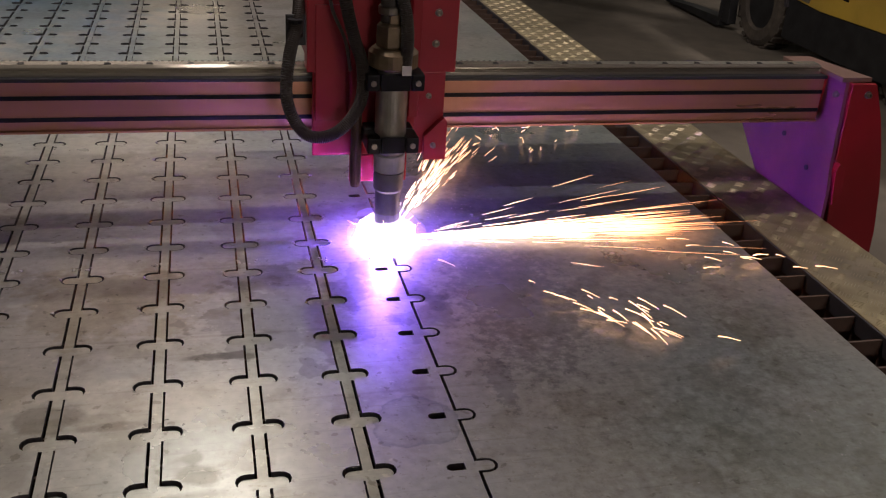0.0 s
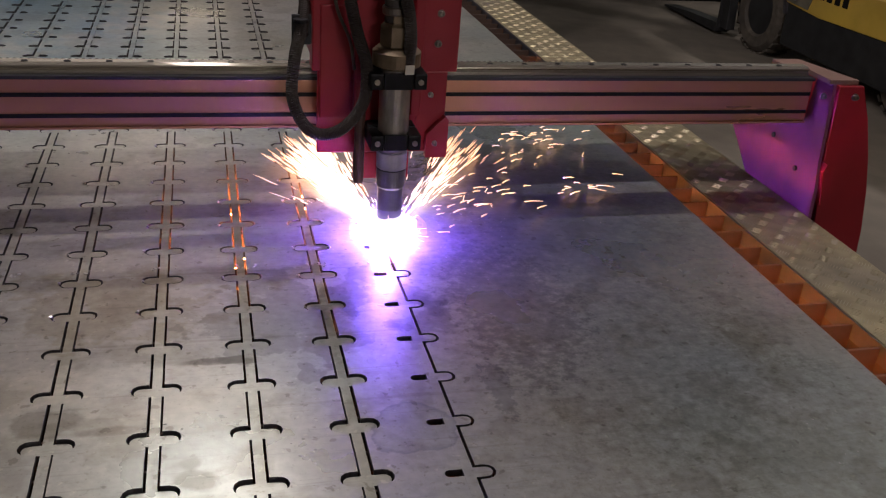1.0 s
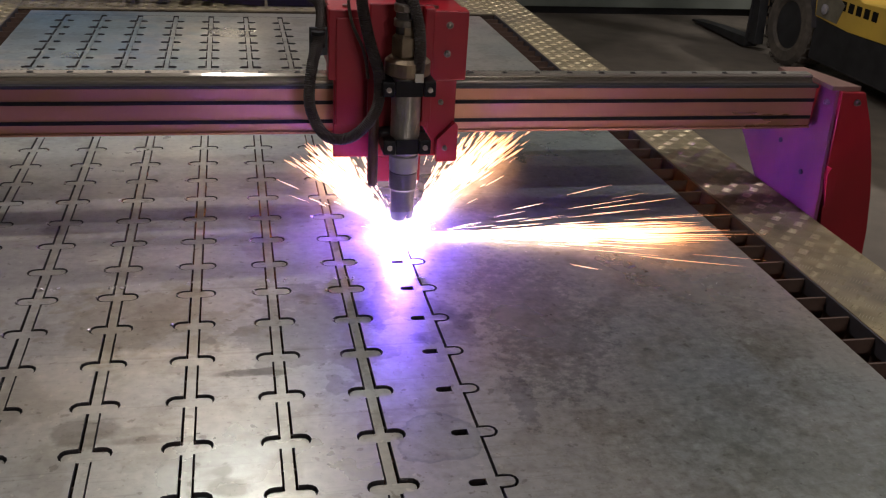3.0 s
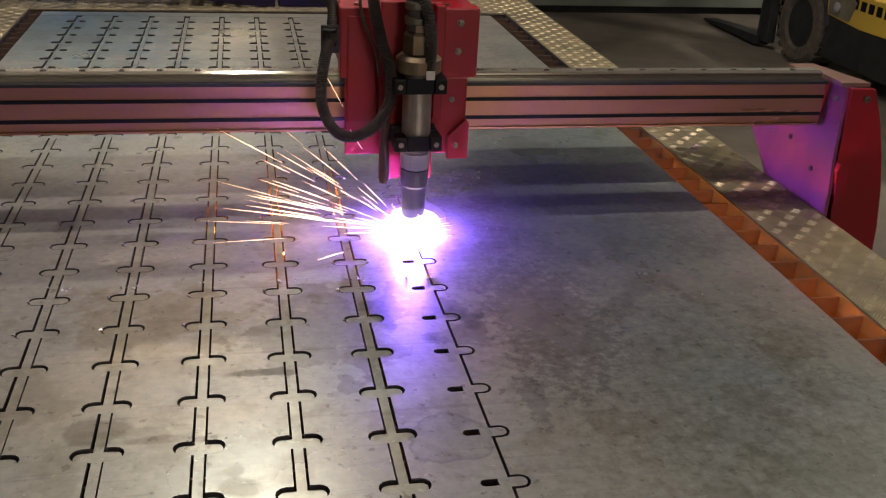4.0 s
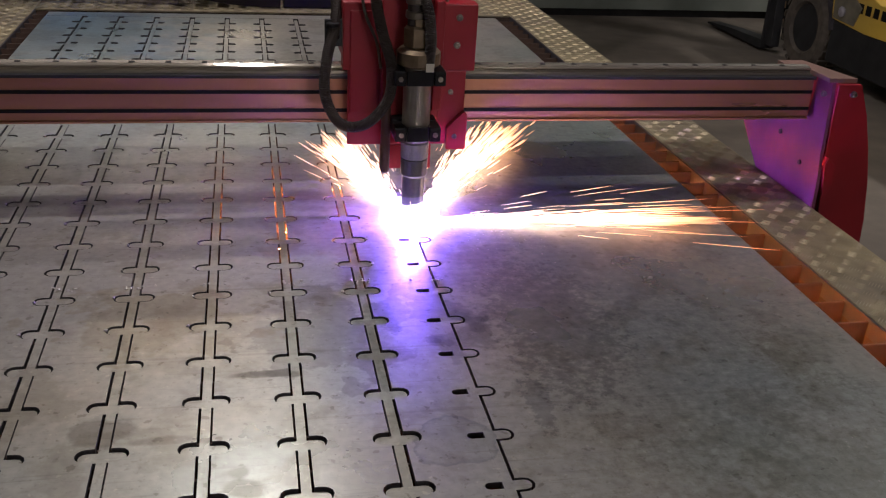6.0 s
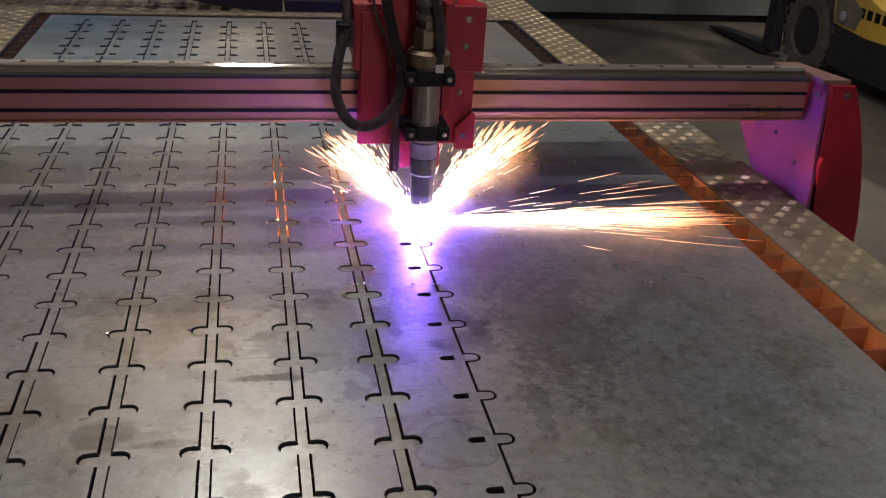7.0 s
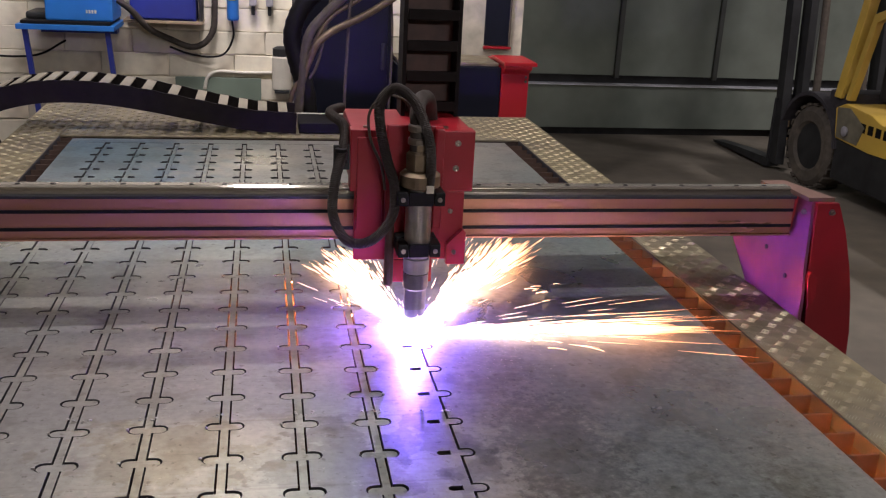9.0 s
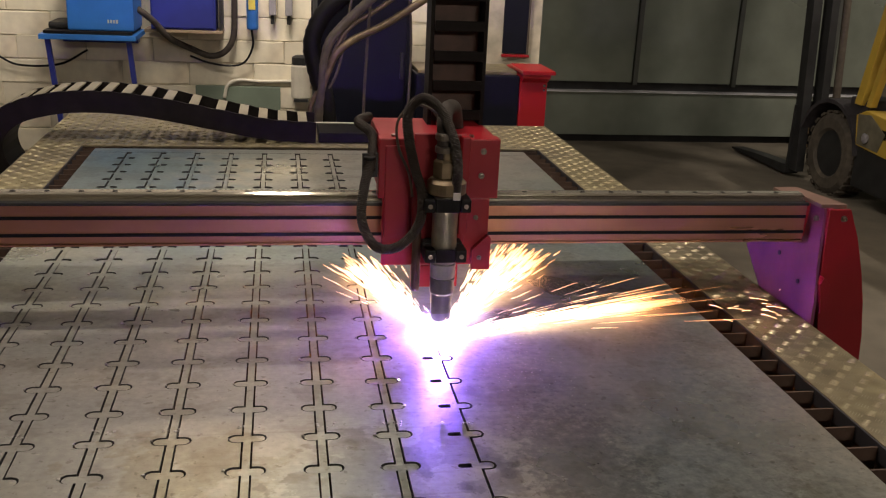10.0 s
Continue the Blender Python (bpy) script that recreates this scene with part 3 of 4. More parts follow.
# ---- torch carriage ----
carriage = thing("torch_carriage", "red plasma torch carriage with hoses and clamped torch", "torch carriage")
part("housing", box(-0.120, 0.110, 0.055, 0.091, 1.160, 1.275, 0.0025), M_RED, carriage)
part("rear_housing", box(-0.116, 0.106, 0.0915, 0.27, 1.168, 1.274, 0.0025), M_RED, carriage)
part("apron", box(-0.111, 0.096, 0.058, 0.066, 1.026, 1.1598, 0.002), M_RED, carriage)
part("slide_plate", box(-0.056, 0.046, 0.040, 0.0545, 1.075, 1.288, 0.0025), M_RED, carriage, "raised red slide plate")
part("slide_edge", box(0.030, 0.0455, 0.018, 0.0398, 1.10, 1.286, 0.002), M_RED, carriage)
part("inset", box(-0.108, -0.060, 0.052, 0.0575, 1.085, 1.262, 0.002), M_RED, carriage)
part("foot", prism([(0.064, 1.020), (0.100, 1.020), (0.100, 1.083), (0.094, 1.090), (0.064, 1.060)], 0.044, 0.0575, "y", bevel=0.0015), M_RED, carriage)
part("lower_plate", box(-0.052, 0.040, 0.0585, 0.0645, 0.980, 1.0255, 0.0015), M_RED, carriage)
part("sensor_tube", lathe([(0.007, 0.985), (0.0085, 0.99), (0.0085, 1.10), (0.007, 1.105)], 14, at=(-0.047, 0.03, 0)), M_CHAINB, carriage, "slim brown sensor tube", smooth=False)
for x, z in ((0.078, 1.252), (0.076, 1.205), (0.078, 1.045), (0.070, 1.122)):
    bolt(x, 0.0545 if z > 1.168 else (0.0438 if z < 1.09 else 0.0575), z, carriage, 0.0040 if z > 1.13 else 0.0032)
for x in (-0.09, 0.056):
    part("cap_screw", lathe([(0.006, 1.2752), (0.006, 1.279), (0.004, 1.2795)], 12, at=(x, 0.075, 0)), M_BOLT, carriage)
torch = part("torch_sleeve", lathe([(0.0215, 1.052), (0.0238, 1.056), (0.0238, 1.183)], 32), M_TORCH, carriage, "stained bare steel torch sleeve", smooth=False)
part("collar", lathe([(0.030, 1.184), (0.0365, 1.188), (0.0365, 1.208), (0.030, 1.214), (0.022, 1.2145)], 32), M_BRASS, carriage, "dull brass collar")
part("hex_nut", lathe([(0.024, 1.215), (0.026, 1.218), (0.026, 1.246), (0.022, 1.25), (0.018, 1.2505), (0.018, 1.265)], 6), M_BRASS, carriage)
for z in (1.262, 1.285):
    part("hose_clip", lathe([(0.017, z), (0.0185, z + 0.002), (0.0185, z + 0.010), (0.017, z + 0.012)], 20, at=(-0.006, 0.0, 0)), M_BOLT, carriage)
part("supply_tube", tube(spline([(-0.006, 0, 1.25), (-0.006, 0.005, 1.29), (0.0, 0.05, 1.325), (0.03, 0.13, 1.32), (0.05, 0.19, 1.26)], 24), 0.0145, 14), M_HOSE, carriage, smooth=True)
part("cup_ring", lathe([(0.0205, 1.022), (0.0236, 1.024), (0.0240, 1.050), (0.0215, 1.0515)], 32), M_CUP, carriage, "pale grey torch retaining ring")
part("shield_cup", lathe([(0.0065, 0.914), (0.0165, 0.916), (0.0195, 0.923), (0.0205, 0.990), (0.0232, 0.994), (0.0232, 1.0215)], 32), M_TIP, carriage, "heat-darkened shield cup")
for z, half, yb in ((1.072, 0.038, 0.0572), (1.168, 0.042, 0.0395)):
    cl = part("clamp", box(-half, half, 0.012, yb, z - 0.014, z + 0.014, 0.003), M_BLACK, carriage, "black plastic torch clamp")
    for sx in (-1, 1):
        part("clamp_jaw", box(sx * (half - 0.009) - 0.010, sx * (half - 0.009) + 0.010, -0.030, 0.0115, z - 0.0125, z + 0.0125, 0.003), M_BLACK, cl)
        b = part("clamp_screw", lathe([(0.0042, 0), (0.0042, -0.003), (0.002, -0.0031)], 12, axis="y"), M_BOLT, cl)
        b.location = (sx * (half - 0.009), -0.0302, z)
    part("clamp_band", box(-half + 0.02, half - 0.02, -0.0285, -0.0245, z - 0.0125, z + 0.0125, 0.001), M_BLACK, cl)
part("tag", box(0.006, 0.020, -0.040, -0.0372, 1.182, 1.196, 0.001), M_CREAM, carriage, "small cream tag")
part("torch_hose", tube(spline([(0.012, -0.028, 1.19), (0.014, -0.030, 1.235), (0.008, -0.018, 1.283), (-0.014, 0.0, 1.335), (-0.046, 0.01, 1.358), (-0.073, 0.008, 1.335), (-0.073, 0.0, 1.29), (-0.060, -0.005, 1.232), (-0.046, -0.008, 1.185), (-0.050, -0.010, 1.129), (-0.086, -0.012, 1.087), (-0.128, -0.005, 1.085), (-0.153, 0.01, 1.130), (-0.148, 0.03, 1.19), (-0.133, 0.06, 1.235), (-0.128, 0.11, 1.27), (-0.15, 0.16, 1.285), (-0.125, 0.22, 1.285)], 640), 0.0092, 12, ridge=0.07), M_HOSE, carriage, "ribbed black hose hanging in a loop")
part("sensor_cable", tube(spline([(-0.01, 0.036, 1.31), (-0.03, 0.03, 1.335), (-0.065, 0.03, 1.342), (-0.09, 0.03, 1.31), (-0.086, 0.035, 1.262), (-0.066, 0.034, 1.215), (-0.058, 0.03, 1.17)], 80), 0.0026, 8), M_CABLE, carriage, "thin grey sensor cable", smooth=True)
part("hose_bracket", box(-0.150, -0.121, 0.06, 0.066, 1.20, 1.245, 0.001), M_DARK, carriage)
for z in (1.215, 1.235):
    part("cable_tie", lathe([(0.0105, z), (0.0115, z + 0.001), (0.0115, z + 0.005), (0.0105, z + 0.006)], 14, at=(-0.137, 0.052, 0)), M_BLACK, carriage)
# upright energy chain behind the torch
chain = part("energy_chain", box(-0.010, -0.002, 0.20, 0.26, 1.20, 1.98, 0.001, box(0.096, 0.104, 0.20, 0.26, 1.20, 1.98, 0.001)), M_CHAIN, carriage, "brown-black ladder energy chain")
for i in range(12):
    z = 1.285 + i * 0.058
    part("crossbar", box(-0.0015, 0.0955, 0.194, 0.202, z, z + 0.020, 0.0015), M_CHAIN, chain)
part("chain_back", box(-0.0015, 0.0955, 0.25, 0.256, 1.20, 1.98), M_CHAINB, chain)
# ---- plasma and sparks ----
rng = random.Random(7)


def streaks(n, reach, spread, thick, lift=0.0, start=0.02, lens=(0.02, 0.12), bm=None, power=1.0):
    """A sheaf of thin tapered spark trails leaving the origin along +x, each bending down a little."""
    own = bmesh.new()
    for _ in range(n):
        u = rng.random() ** power
        d0 = start + (reach - start) * u
        ln = rng.uniform(*lens) * (0.5 + u)
        az, el = rng.gauss(0, spread), abs(rng.gauss(0, spread * 0.55)) + lift
        drop = rng.uniform(0.0, 0.05)
        r = thick * rng.uniform(0.5, 1.5)
        pts = []
        for k in range(4):
            d = d0 + ln * k / 3
            pts.append(Vector((d * math.cos(az), d * math.sin(az), max(0.002, d * math.tan(el) - drop * d * d))))
        ring = []
        for k, p in enumerate(pts):
            w = r * (0.25, 1.0, 0.8, 0.1)[k]
            ring.append([own.verts.new(p + Vector((0, w * math.cos(a), w * math.sin(a)))) for a in (0, 2.09, 4.19)])
        for a, b in zip(ring, ring[1:]):
            for k in range(3):
                own.faces.new((a[k], a[(k + 1) % 3], b[(k + 1) % 3], b[k]))
    return join(bm, own)


def spiky(r0, seed, squash):
    """The uneven ball of the arc."""
    g = random.Random(seed)
    own = bmesh.new()
    bmesh.ops.create_icosphere(own, subdivisions=3, radius=r0)
    for v in own.verts:
        v.co *= 1 + g.uniform(-0.10, 0.10)
        v.co.z *= squash
    return own


def needles(n, r0, r1, seed, squash):
    g = random.Random(seed)
    own = bmesh.new()
    for _ in range(n):
        d = Vector((g.gauss(0, 1), g.gauss(0, 1), abs(g.gauss(0, 0.5)) - 0.05)).normalized()
        side = d.orthogonal().normalized() * r0 * 0.05
        tip = d * (r0 * 1.2 + (r1 - r0) * g.random() ** 2)
        tip.z *= squash
        a, b, c = (own.verts.new(d * r0 * 0.8 + Matrix.Rotation(k, 3, d) @ side) for k in (0, 2.09, 4.19))
        t = own.verts.new(tip)
        for f in ((a, b, t), (b, c, t), (c, a, t)):
            own.faces.new(f)
    return own


arc = thing("plasma_arc", "blinding violet-white plasma arc at the torch tip", "plasma arc")
part("core", spiky(0.013, 3, 0.42), M_ARC, arc)
# clear shells that give the arc's plasma glow and bloom a solid shape
for r, m_, seed in ((0.036, M_BLOOM_HOT, 4), (0.049, M_BLOOM_HOT, 5), (0.062, M_BLOOM, 7)):
    part("bloom_shell", spiky(r, seed, 0.74), m_, arc, "clear shell shaped as the arc's glow and bloom")
# needles modelled on the glare round the arc
part("glare_needles", needles(150, 0.02, 0.075, 8, 0.7), M_LOOSE, arc, "short needles shaped as the glare round the arc", kind="stuff")
JET = "bright sheaf of white-hot sparks spraying over the sheet"
right_jet = tagged(part("spark_jet", streaks(330, 0.44, 0.045, 0.0007, 0.008, 0.03, (0.03, 0.12), power=1.0, bm=streaks(60, 0.50, 0.13, 0.0004, 0.005, 0.05, (0.05, 0.12))), M_SPARK), JET, "sparks", "spark jets", "stuff")
back_jet = tagged(part("spark_jet", streaks(700, 0.48, 0.080, 0.0011, 0.02, 0.02, (0.02, 0.07), power=0.9, bm=streaks(70, 0.50, 0.16, 0.0005, 0.01, 0.05, (0.02, 0.07))), M_SPARK), JET, "sparks", "spark jets", "stuff")
left_jet = tagged(part("spark_jet", streaks(520, 0.36, 0.08, 0.0010, 0.02, 0.02, (0.02, 0.06), power=0.9, bm=streaks(60, 0.40, 0.22, 0.0005, 0.01, 0.05, (0.02, 0.06))), M_SPARK), JET, "sparks", "spark jets", "stuff")
thin_jet = tagged(part("spark_jet", streaks(150, 0.40, 0.06, 0.0009, 0.02, 0.02, (0.02, 0.06), power=0.8, bm=streaks(25, 0.45, 0.12, 0.0005, 0.01, 0.2, (0.02, 0.05))), M_SPARK), "thin sheaf of sparks beside the torch", "sparks", "spark jets", "stuff")
side_spray = tagged(part("spark_spray", streaks(70, 0.24, 0.55, 0.0006, 0.01, 0.02, (0.03, 0.10), power=0.9), M_SPARK), "wide low spray of fine sparks over the sheet", "sparks", "spark jets", "stuff")
# embers thrown through the cut into the tray, and along the channel beside the rim
def ember_mesh(n, span_x, span_y, span_z, way):
    bm = bmesh.new()
    for _ in range(n):
        x, y, z = rng.uniform(*span_x), rng.gauss(*span_y) if way is None else rng.uniform(*span_y), rng.uniform(*span_z)
        ln = rng.uniform(0.01, 0.03)
        a = rng.uniform(0, 6.28) if way is None else way + rng.uniform(-0.2, 0.2)
        tube([(x, y, z), (x + ln * 0.5 * math.cos(a), y + ln * 0.5 * math.sin(a), z - 0.003), (x + ln * math.cos(a), y + ln * math.sin(a), z - 0.008)], 0.0016, 4, bm, r1=0.0005)
    return bm


embers = tagged(part("ember_shower", ember_mesh(900, (-0.34, 0.02), (0.17, 0.14), (-0.10, -0.016), None), M_EMBER), "orange ember shower under the cut sheet in the slatted tray", "sparks", kind="stuff")
bm = bmesh.new()
for i in range(36):
    y = TY0 + 0.03 + (i + 0.5) * 0.0655
    for _ in range(3):
        x, z, dy = rng.uniform(0.40, 0.45), rng.uniform(-0.09, -0.03), rng.uniform(-0.012, 0.012)
        lathe([(0.002, -0.016), (0.009, -0.006), (0.009, 0.006), (0.002, 0.016)], 8, bm, (x, y + dy, z), "x")
stream = tagged(part("ember_stream", bm, M_GLOW), "glowing orange embers between the slats beside the rim", "sparks", kind="stuff")
# loose sparks thrown clear of the jets: seconds, x, y, spread, how many
LOOSE = [(0.0, 0.52, 0.43, 0.05, 14), (0.0, 0.285, 0.26, 0.045, 26), (0.0, 0.20, 0.37, 0.06, 6), (0.05, 0.36, 1.08, 0.09, 40), (1.0, 0.37, 1.02, 0.08, 40), (1.0, 0.36, 0.76, 0.04, 12), (1.0, 0.16, 0.72, 0.08, 40),
         (1.5, -0.19, 0.63, 0.09, 22), (1.5, -0.26, 0.55, 0.08, 10), (2.5, 0.62, 0.60, 0.02, 3), (4.5, 0.03, 0.62, 0.03, 5), (7.5, 0.37, 1.03, 0.09, 18), (7.5, 0.26, 0.81, 0.03, 8), (7.55, -0.07, 0.98, 0.07, 60), (8.0, 0.20, 0.93, 0.09, 70), (9.0, 0.22, 0.72, 0.04, 6), (9.0, 0.26, 1.0, 0.04, 8), (10.0, 0.66, 0.93, 0.09, 16)]
clusters = []
for t, cx, cy, spread, n in LOOSE:
    tx, ty = -0.02, 0.56 + 0.03 * t
    away = math.atan2(cy - ty, cx - tx)
    bm = bmesh.new()
    for _ in range(n):
        px_, py_, pz_ = rng.gauss(0, spread), rng.gauss(0, spread * 0.5), abs(rng.gauss(0, 0.012))
        a = rng.gauss(0, 0.28)
        ln = rng.uniform(0.008, 0.045)
        tube([(px_ + ln * u * math.cos(a), py_ + ln * u * math.sin(a), pz_ - 0.15 * ln * u * u + 0.004) for u in (0, 0.4, 1)], 0.0008, 4, bm, r1=0.0003)
    ob = tagged(part("spark_cluster", bm, M_LOOSE), "loose glowing sparks flung across the steel sheet", "sparks", "spark clusters", "stuff")
    clusters.append((ob, t, cx, cy, math.degrees(away)))

# ---- dross and spatter on the sheet ----
M_DROSS = mat("silvery_dross", (0.55, 0.53, 0.5), 0.35, 0.8, 0.3, 60)


def pebble(g, r, flat=0.5):
    bm = bmesh.new()
    bmesh.ops.create_icosphere(bm, subdivisions=1, radius=r)
    for v in bm.verts:
        v.co *= g.uniform(0.6, 1.3)
        v.co.z = v.co.z * flat
    return bm


g = random.Random(21)
for c in range(0, 8):
    bm = bmesh.new()
    for _ in range(9):
        own = pebble(g, g.uniform(0.0012, 0.0032))
        bmesh.ops.translate(own, verts=own.verts, vec=(g.gauss(0, 0.012), g.gauss(0, 0.003), 0.0))
        join(bm, own)
    ob = part("dross_clump", bm, M_DROSS)
    ob.location = (col_x(c), row_y(c, 5) + 0.034, PLATE + 0.0004)
    tagged(ob, "silvery crumbs of dross beside the cut lines", "dross", "dross clumps", "stuff")
bm = bmesh.new()
for _ in range(130):
    own = pebble(g, g.uniform(0.0005, 0.0013))
    bmesh.ops.translate(own, verts=own.verts, vec=(g.gauss(0.11, 0.05), g.gauss(0.70, 0.09), PLATE + 0.0002))
    join(bm, own)
for _ in range(60):
    own = pebble(g, g.uniform(0.0006, 0.0015))
    bmesh.ops.translate(own, verts=own.verts, vec=(g.uniform(0.02, 0.5), g.uniform(-0.2, 1.4), PLATE + 0.0002))
    join(bm, own)
beads = bmesh.new()
for c in range(1, 8):
    for r in range(4, 15):
        for side in ((-1, 1) if c == 1 else (-1,)):
            if g.random() < 0.2:
                continue
            own = pebble(g, g.uniform(0.0020, 0.0036), 0.8)
            bmesh.ops.translate(own, verts=own.verts, vec=(col_x(c) + side * (TIP + 0.001) + g.uniform(-0.002, 0.002), row_y(c, r) + g.uniform(-0.002, 0.003), PLATE + 0.0006))
            join(beads, own)
tagged(part("pierce_beads", beads, M_DROSS), "shiny metal beads at the ends of the cut slots", "dross", kind="stuff")
tagged(part("spatter", bm, M_DROSS), "fine grains of metal spatter lying on the sheet", "spatter", kind="stuff")

# ---- energy chain lying over the far rim ----
cable_chain = thing("cable_carrier", "black cable carrier with dusty crossbars, arching over the rim", "cable carrier")
path = spline([(-0.18, 0, 0.937), (-0.34, 0, 0.946), (-0.498, 0, 0.973), (-0.692, 0, 1.010), (-0.842, 0, 1.031), (-0.974, 0, 1.036), (-1.086, 0, 1.026), (-1.205, 0, 0.992), (-1.275, 0, 0.93), (-1.29, 0, 0.85), (-1.25, 0, 0.77), (-1.16, 0, 0.715)], 72)
HC = 0.038
for side in (2.62, 2.825):
    bm = bmesh.new()
    rows_ = []
    last_up = Vector((0, 0, 1))
    for i, p in enumerate(path):
        d = (path[min(i + 1, 72)] - path[max(i - 1, 0)]).normalized()
        up = Vector((-d.z, 0, d.x))
        if up.dot(last_up) < 0:
            up = -up
        last_up = up
        rows_.append([bm.verts.new(p + up * h + Vector((0, side + o, 0))) for h, o in ((-HC, 0), (HC * (1.0 if i % 3 else 0.93), 0), (HC * (1.0 if i % 3 else 0.93), 0.008), (-HC, 0.008))])
    for a, b in zip(rows_, rows_[1:]):
        for k in range(4):
            bm.faces.new((a[k], a[(k + 1) % 4], b[(k + 1) % 4], b[k]))
    bm.faces.new(rows_[0])
    bm.faces.new(rows_[-1][::-1])
    part("side_band", bm, M_CHAIN, cable_chain)
M_BAR = mat("dusty_crossbar_plastic", (0.30, 0.265, 0.19), 0.5, 0.0, 0.15, 20)
last_up = Vector((0, 0, 1))
for i in range(2, 71, 3):
    p = path[i]
    d = (path[i + 1] - path[i - 1]).normalized()
    up = Vector((-d.z, 0, d.x))
    if up.dot(last_up) < 0:
        up = -up
    last_up = up
    for h, m_ in ((HC - 0.003, M_BAR), (-HC + 0.003, M_BLACK)):
        b = part("crossbar", box(-0.016, 0.016, 2.6285, 2.8245, -0.003, 0.003, 0.001), m_, cable_chain)
        b.matrix_local = Matrix.Translation(p + up * h) @ Matrix(((d.x, 0, up.x, 0), (0, 1, 0, 0), (d.z, 0, up.z, 0), (0, 0, 0, 1)))
for k, (y, r) in enumerate(((2.70, 0.011), (2.73, 0.009), (2.758, 0.012))):
    part("cable", tube([p + Vector((0, y, -0.012 + 0.006 * k)) for p in path[::2]], r, 8), M_HOSE, cable_chain, smooth=True)
part("chain_foot", box(-0.17, 0.04, 2.63, 2.82, 0.8985, 0.935, 0.003), M_BLACK, cable_chain)
plinth = part("junction_strip", box(-0.17, 0.03, 2.93, 2.95, 0.8985, 0.915, 0.002), M_CREAM)
tagged(plinth, "off-white plastic trunking strip on the rim", "trunking")

# ---- power source and control cabinet behind the table ----
source = thing("power_source", "navy and red plasma power source behind the table", "power source")
part("body", box(0.30, 0.785, 3.50, 3.80, 0.12, 1.035, 0.006), M_NAVY, source)
M_BRIGHT = mat("bright_red_moulding", (0.48, 0.010, 0.016), 0.4, 0.0, 0.08, 6)
part("front_cover", prism([(3.49, 0.12), (3.49, 1.01), (3.44, 1.035), (3.44, 1.050), (3.80, 1.050), (3.80, 0.12)], 0.786, 0.915, "x", bevel=0.004), M_BRIGHT, source, "bright red moulded end cover")
part("hood", box(0.780, 0.935, 3.43, 3.70, 1.0505, 1.068, 0.004), M_BRIGHT, source)
part("lid", box(0.31, 0.775, 3.52, 3.80, 1.0355, 1.052, 0.003), M_CHECK, source, "dusty tan lid")
for z in (0.995, 0.975):
    part("screw", lathe([(0.006, 0), (0.006, -0.003), (0.004, -0.0031)], 10, axis="y", at=(0.90, 3.4895 if z < 1.03 else 3.4755, z)), M_BOLT, source)
part("base_frame", box(0.30, 0.91, 3.52, 3.78, 0.0, 0.119, 0.004), M_DARK, source)
cabinet = thing("control_cabinet", "tall dark navy control cabinet beside the power source", "cabinet")
part("body", box(-0.14, 0.285, 3.60, 4.25, 0.0, 1.95, 0.006), M_NAVY, cabinet)
part("door", box(-0.12, 0.265, 3.585, 3.5995, 0.10, 1.90, 0.004), M_NAVY, cabinet)
part("handle", box(0.235, 0.25, 3.565, 3.5845, 1.0, 1.12, 0.003), M_DARK, cabinet, "dark handle")

# bundle of hoses hanging from above
for nm, lab, r, m_, kn in (
        ("supply_hose", "thick black supply hose curving down behind the table", 0.036, M_BLACK, [(0.16, 3.15, 1.56), (-0.01, 3.14, 1.42), (-0.13, 3.12, 1.32), (-0.18, 3.1, 1.20), (-0.155, 3.08, 1.07), (-0.12, 3.07, 0.94), (-0.10, 3.07, 0.5), (-0.12, 3.1, 0.037)]),
        ("grey_hose", "grey corrugated hose beside the black supply hose", 0.019, M_CABLE, [(0.16, 3.12, 1.48), (0.04, 3.1, 1.37), (-0.06, 3.08, 1.275), (-0.12, 3.06, 1.19), (-0.145, 3.05, 1.0), (-0.18, 3.05, 0.6), (-0.18, 3.06, 0.02)]),
        ("olive_hose", "dirty olive hose running down from above", 0.015, M_BRASS, [(0.44, 3.2, 1.48), (0.30, 3.15, 1.40), (0.12, 3.1, 1.29), (-0.04, 3.06, 1.21), (-0.11, 3.05, 1.12), (-0.15, 3.05, 0.9), (-0.16, 3.05, 0.016)]),
        ("tan_hose", "tan gas hose sweeping down from above", 0.010, M_BRASS, [(0.40, 3.2, 1.52), (0.22, 3.16, 1.43), (0.08, 3.12, 1.34), (-0.05, 3.08, 1.25), (-0.14, 3.06, 1.05), (-0.2, 3.05, 0.85), (-0.22, 3.05, 0.011)]),
        ("signal_cable", "thin grey signal cable hanging by the hoses", 0.006, M_CABLE, [(0.06, 3.1, 1.5), (0.04, 3.09, 1.2), (0.03, 3.08, 0.8), (0.06, 3.07, 0.006)]),
        ("signal_cable", "thin grey signal cable hanging by the hoses", 0.006, M_CABLE, [(-0.02, 3.1, 1.4), (-0.08, 3.06, 1.1), (-0.18, 3.05, 0.9), (-0.24, 3.05, 0.4), (-0.25, 3.05, 0.006)]),
        ("signal_cable", "thin grey signal cable hanging by the hoses", 0.005, M_CABLE, [(0.20, 3.15, 1.5), (0.225, 3.14, 1.2), (0.21, 3.12, 0.7), (0.2, 3.1, 0.005)])):
    ob = part(nm, tube(spline(kn, 50), r, 12, ridge=0.04 if r > 0.015 else 0), m_, smooth=True)
    tagged(ob, lab, "hose" if "hose" in nm else "cable", "hanging hoses")

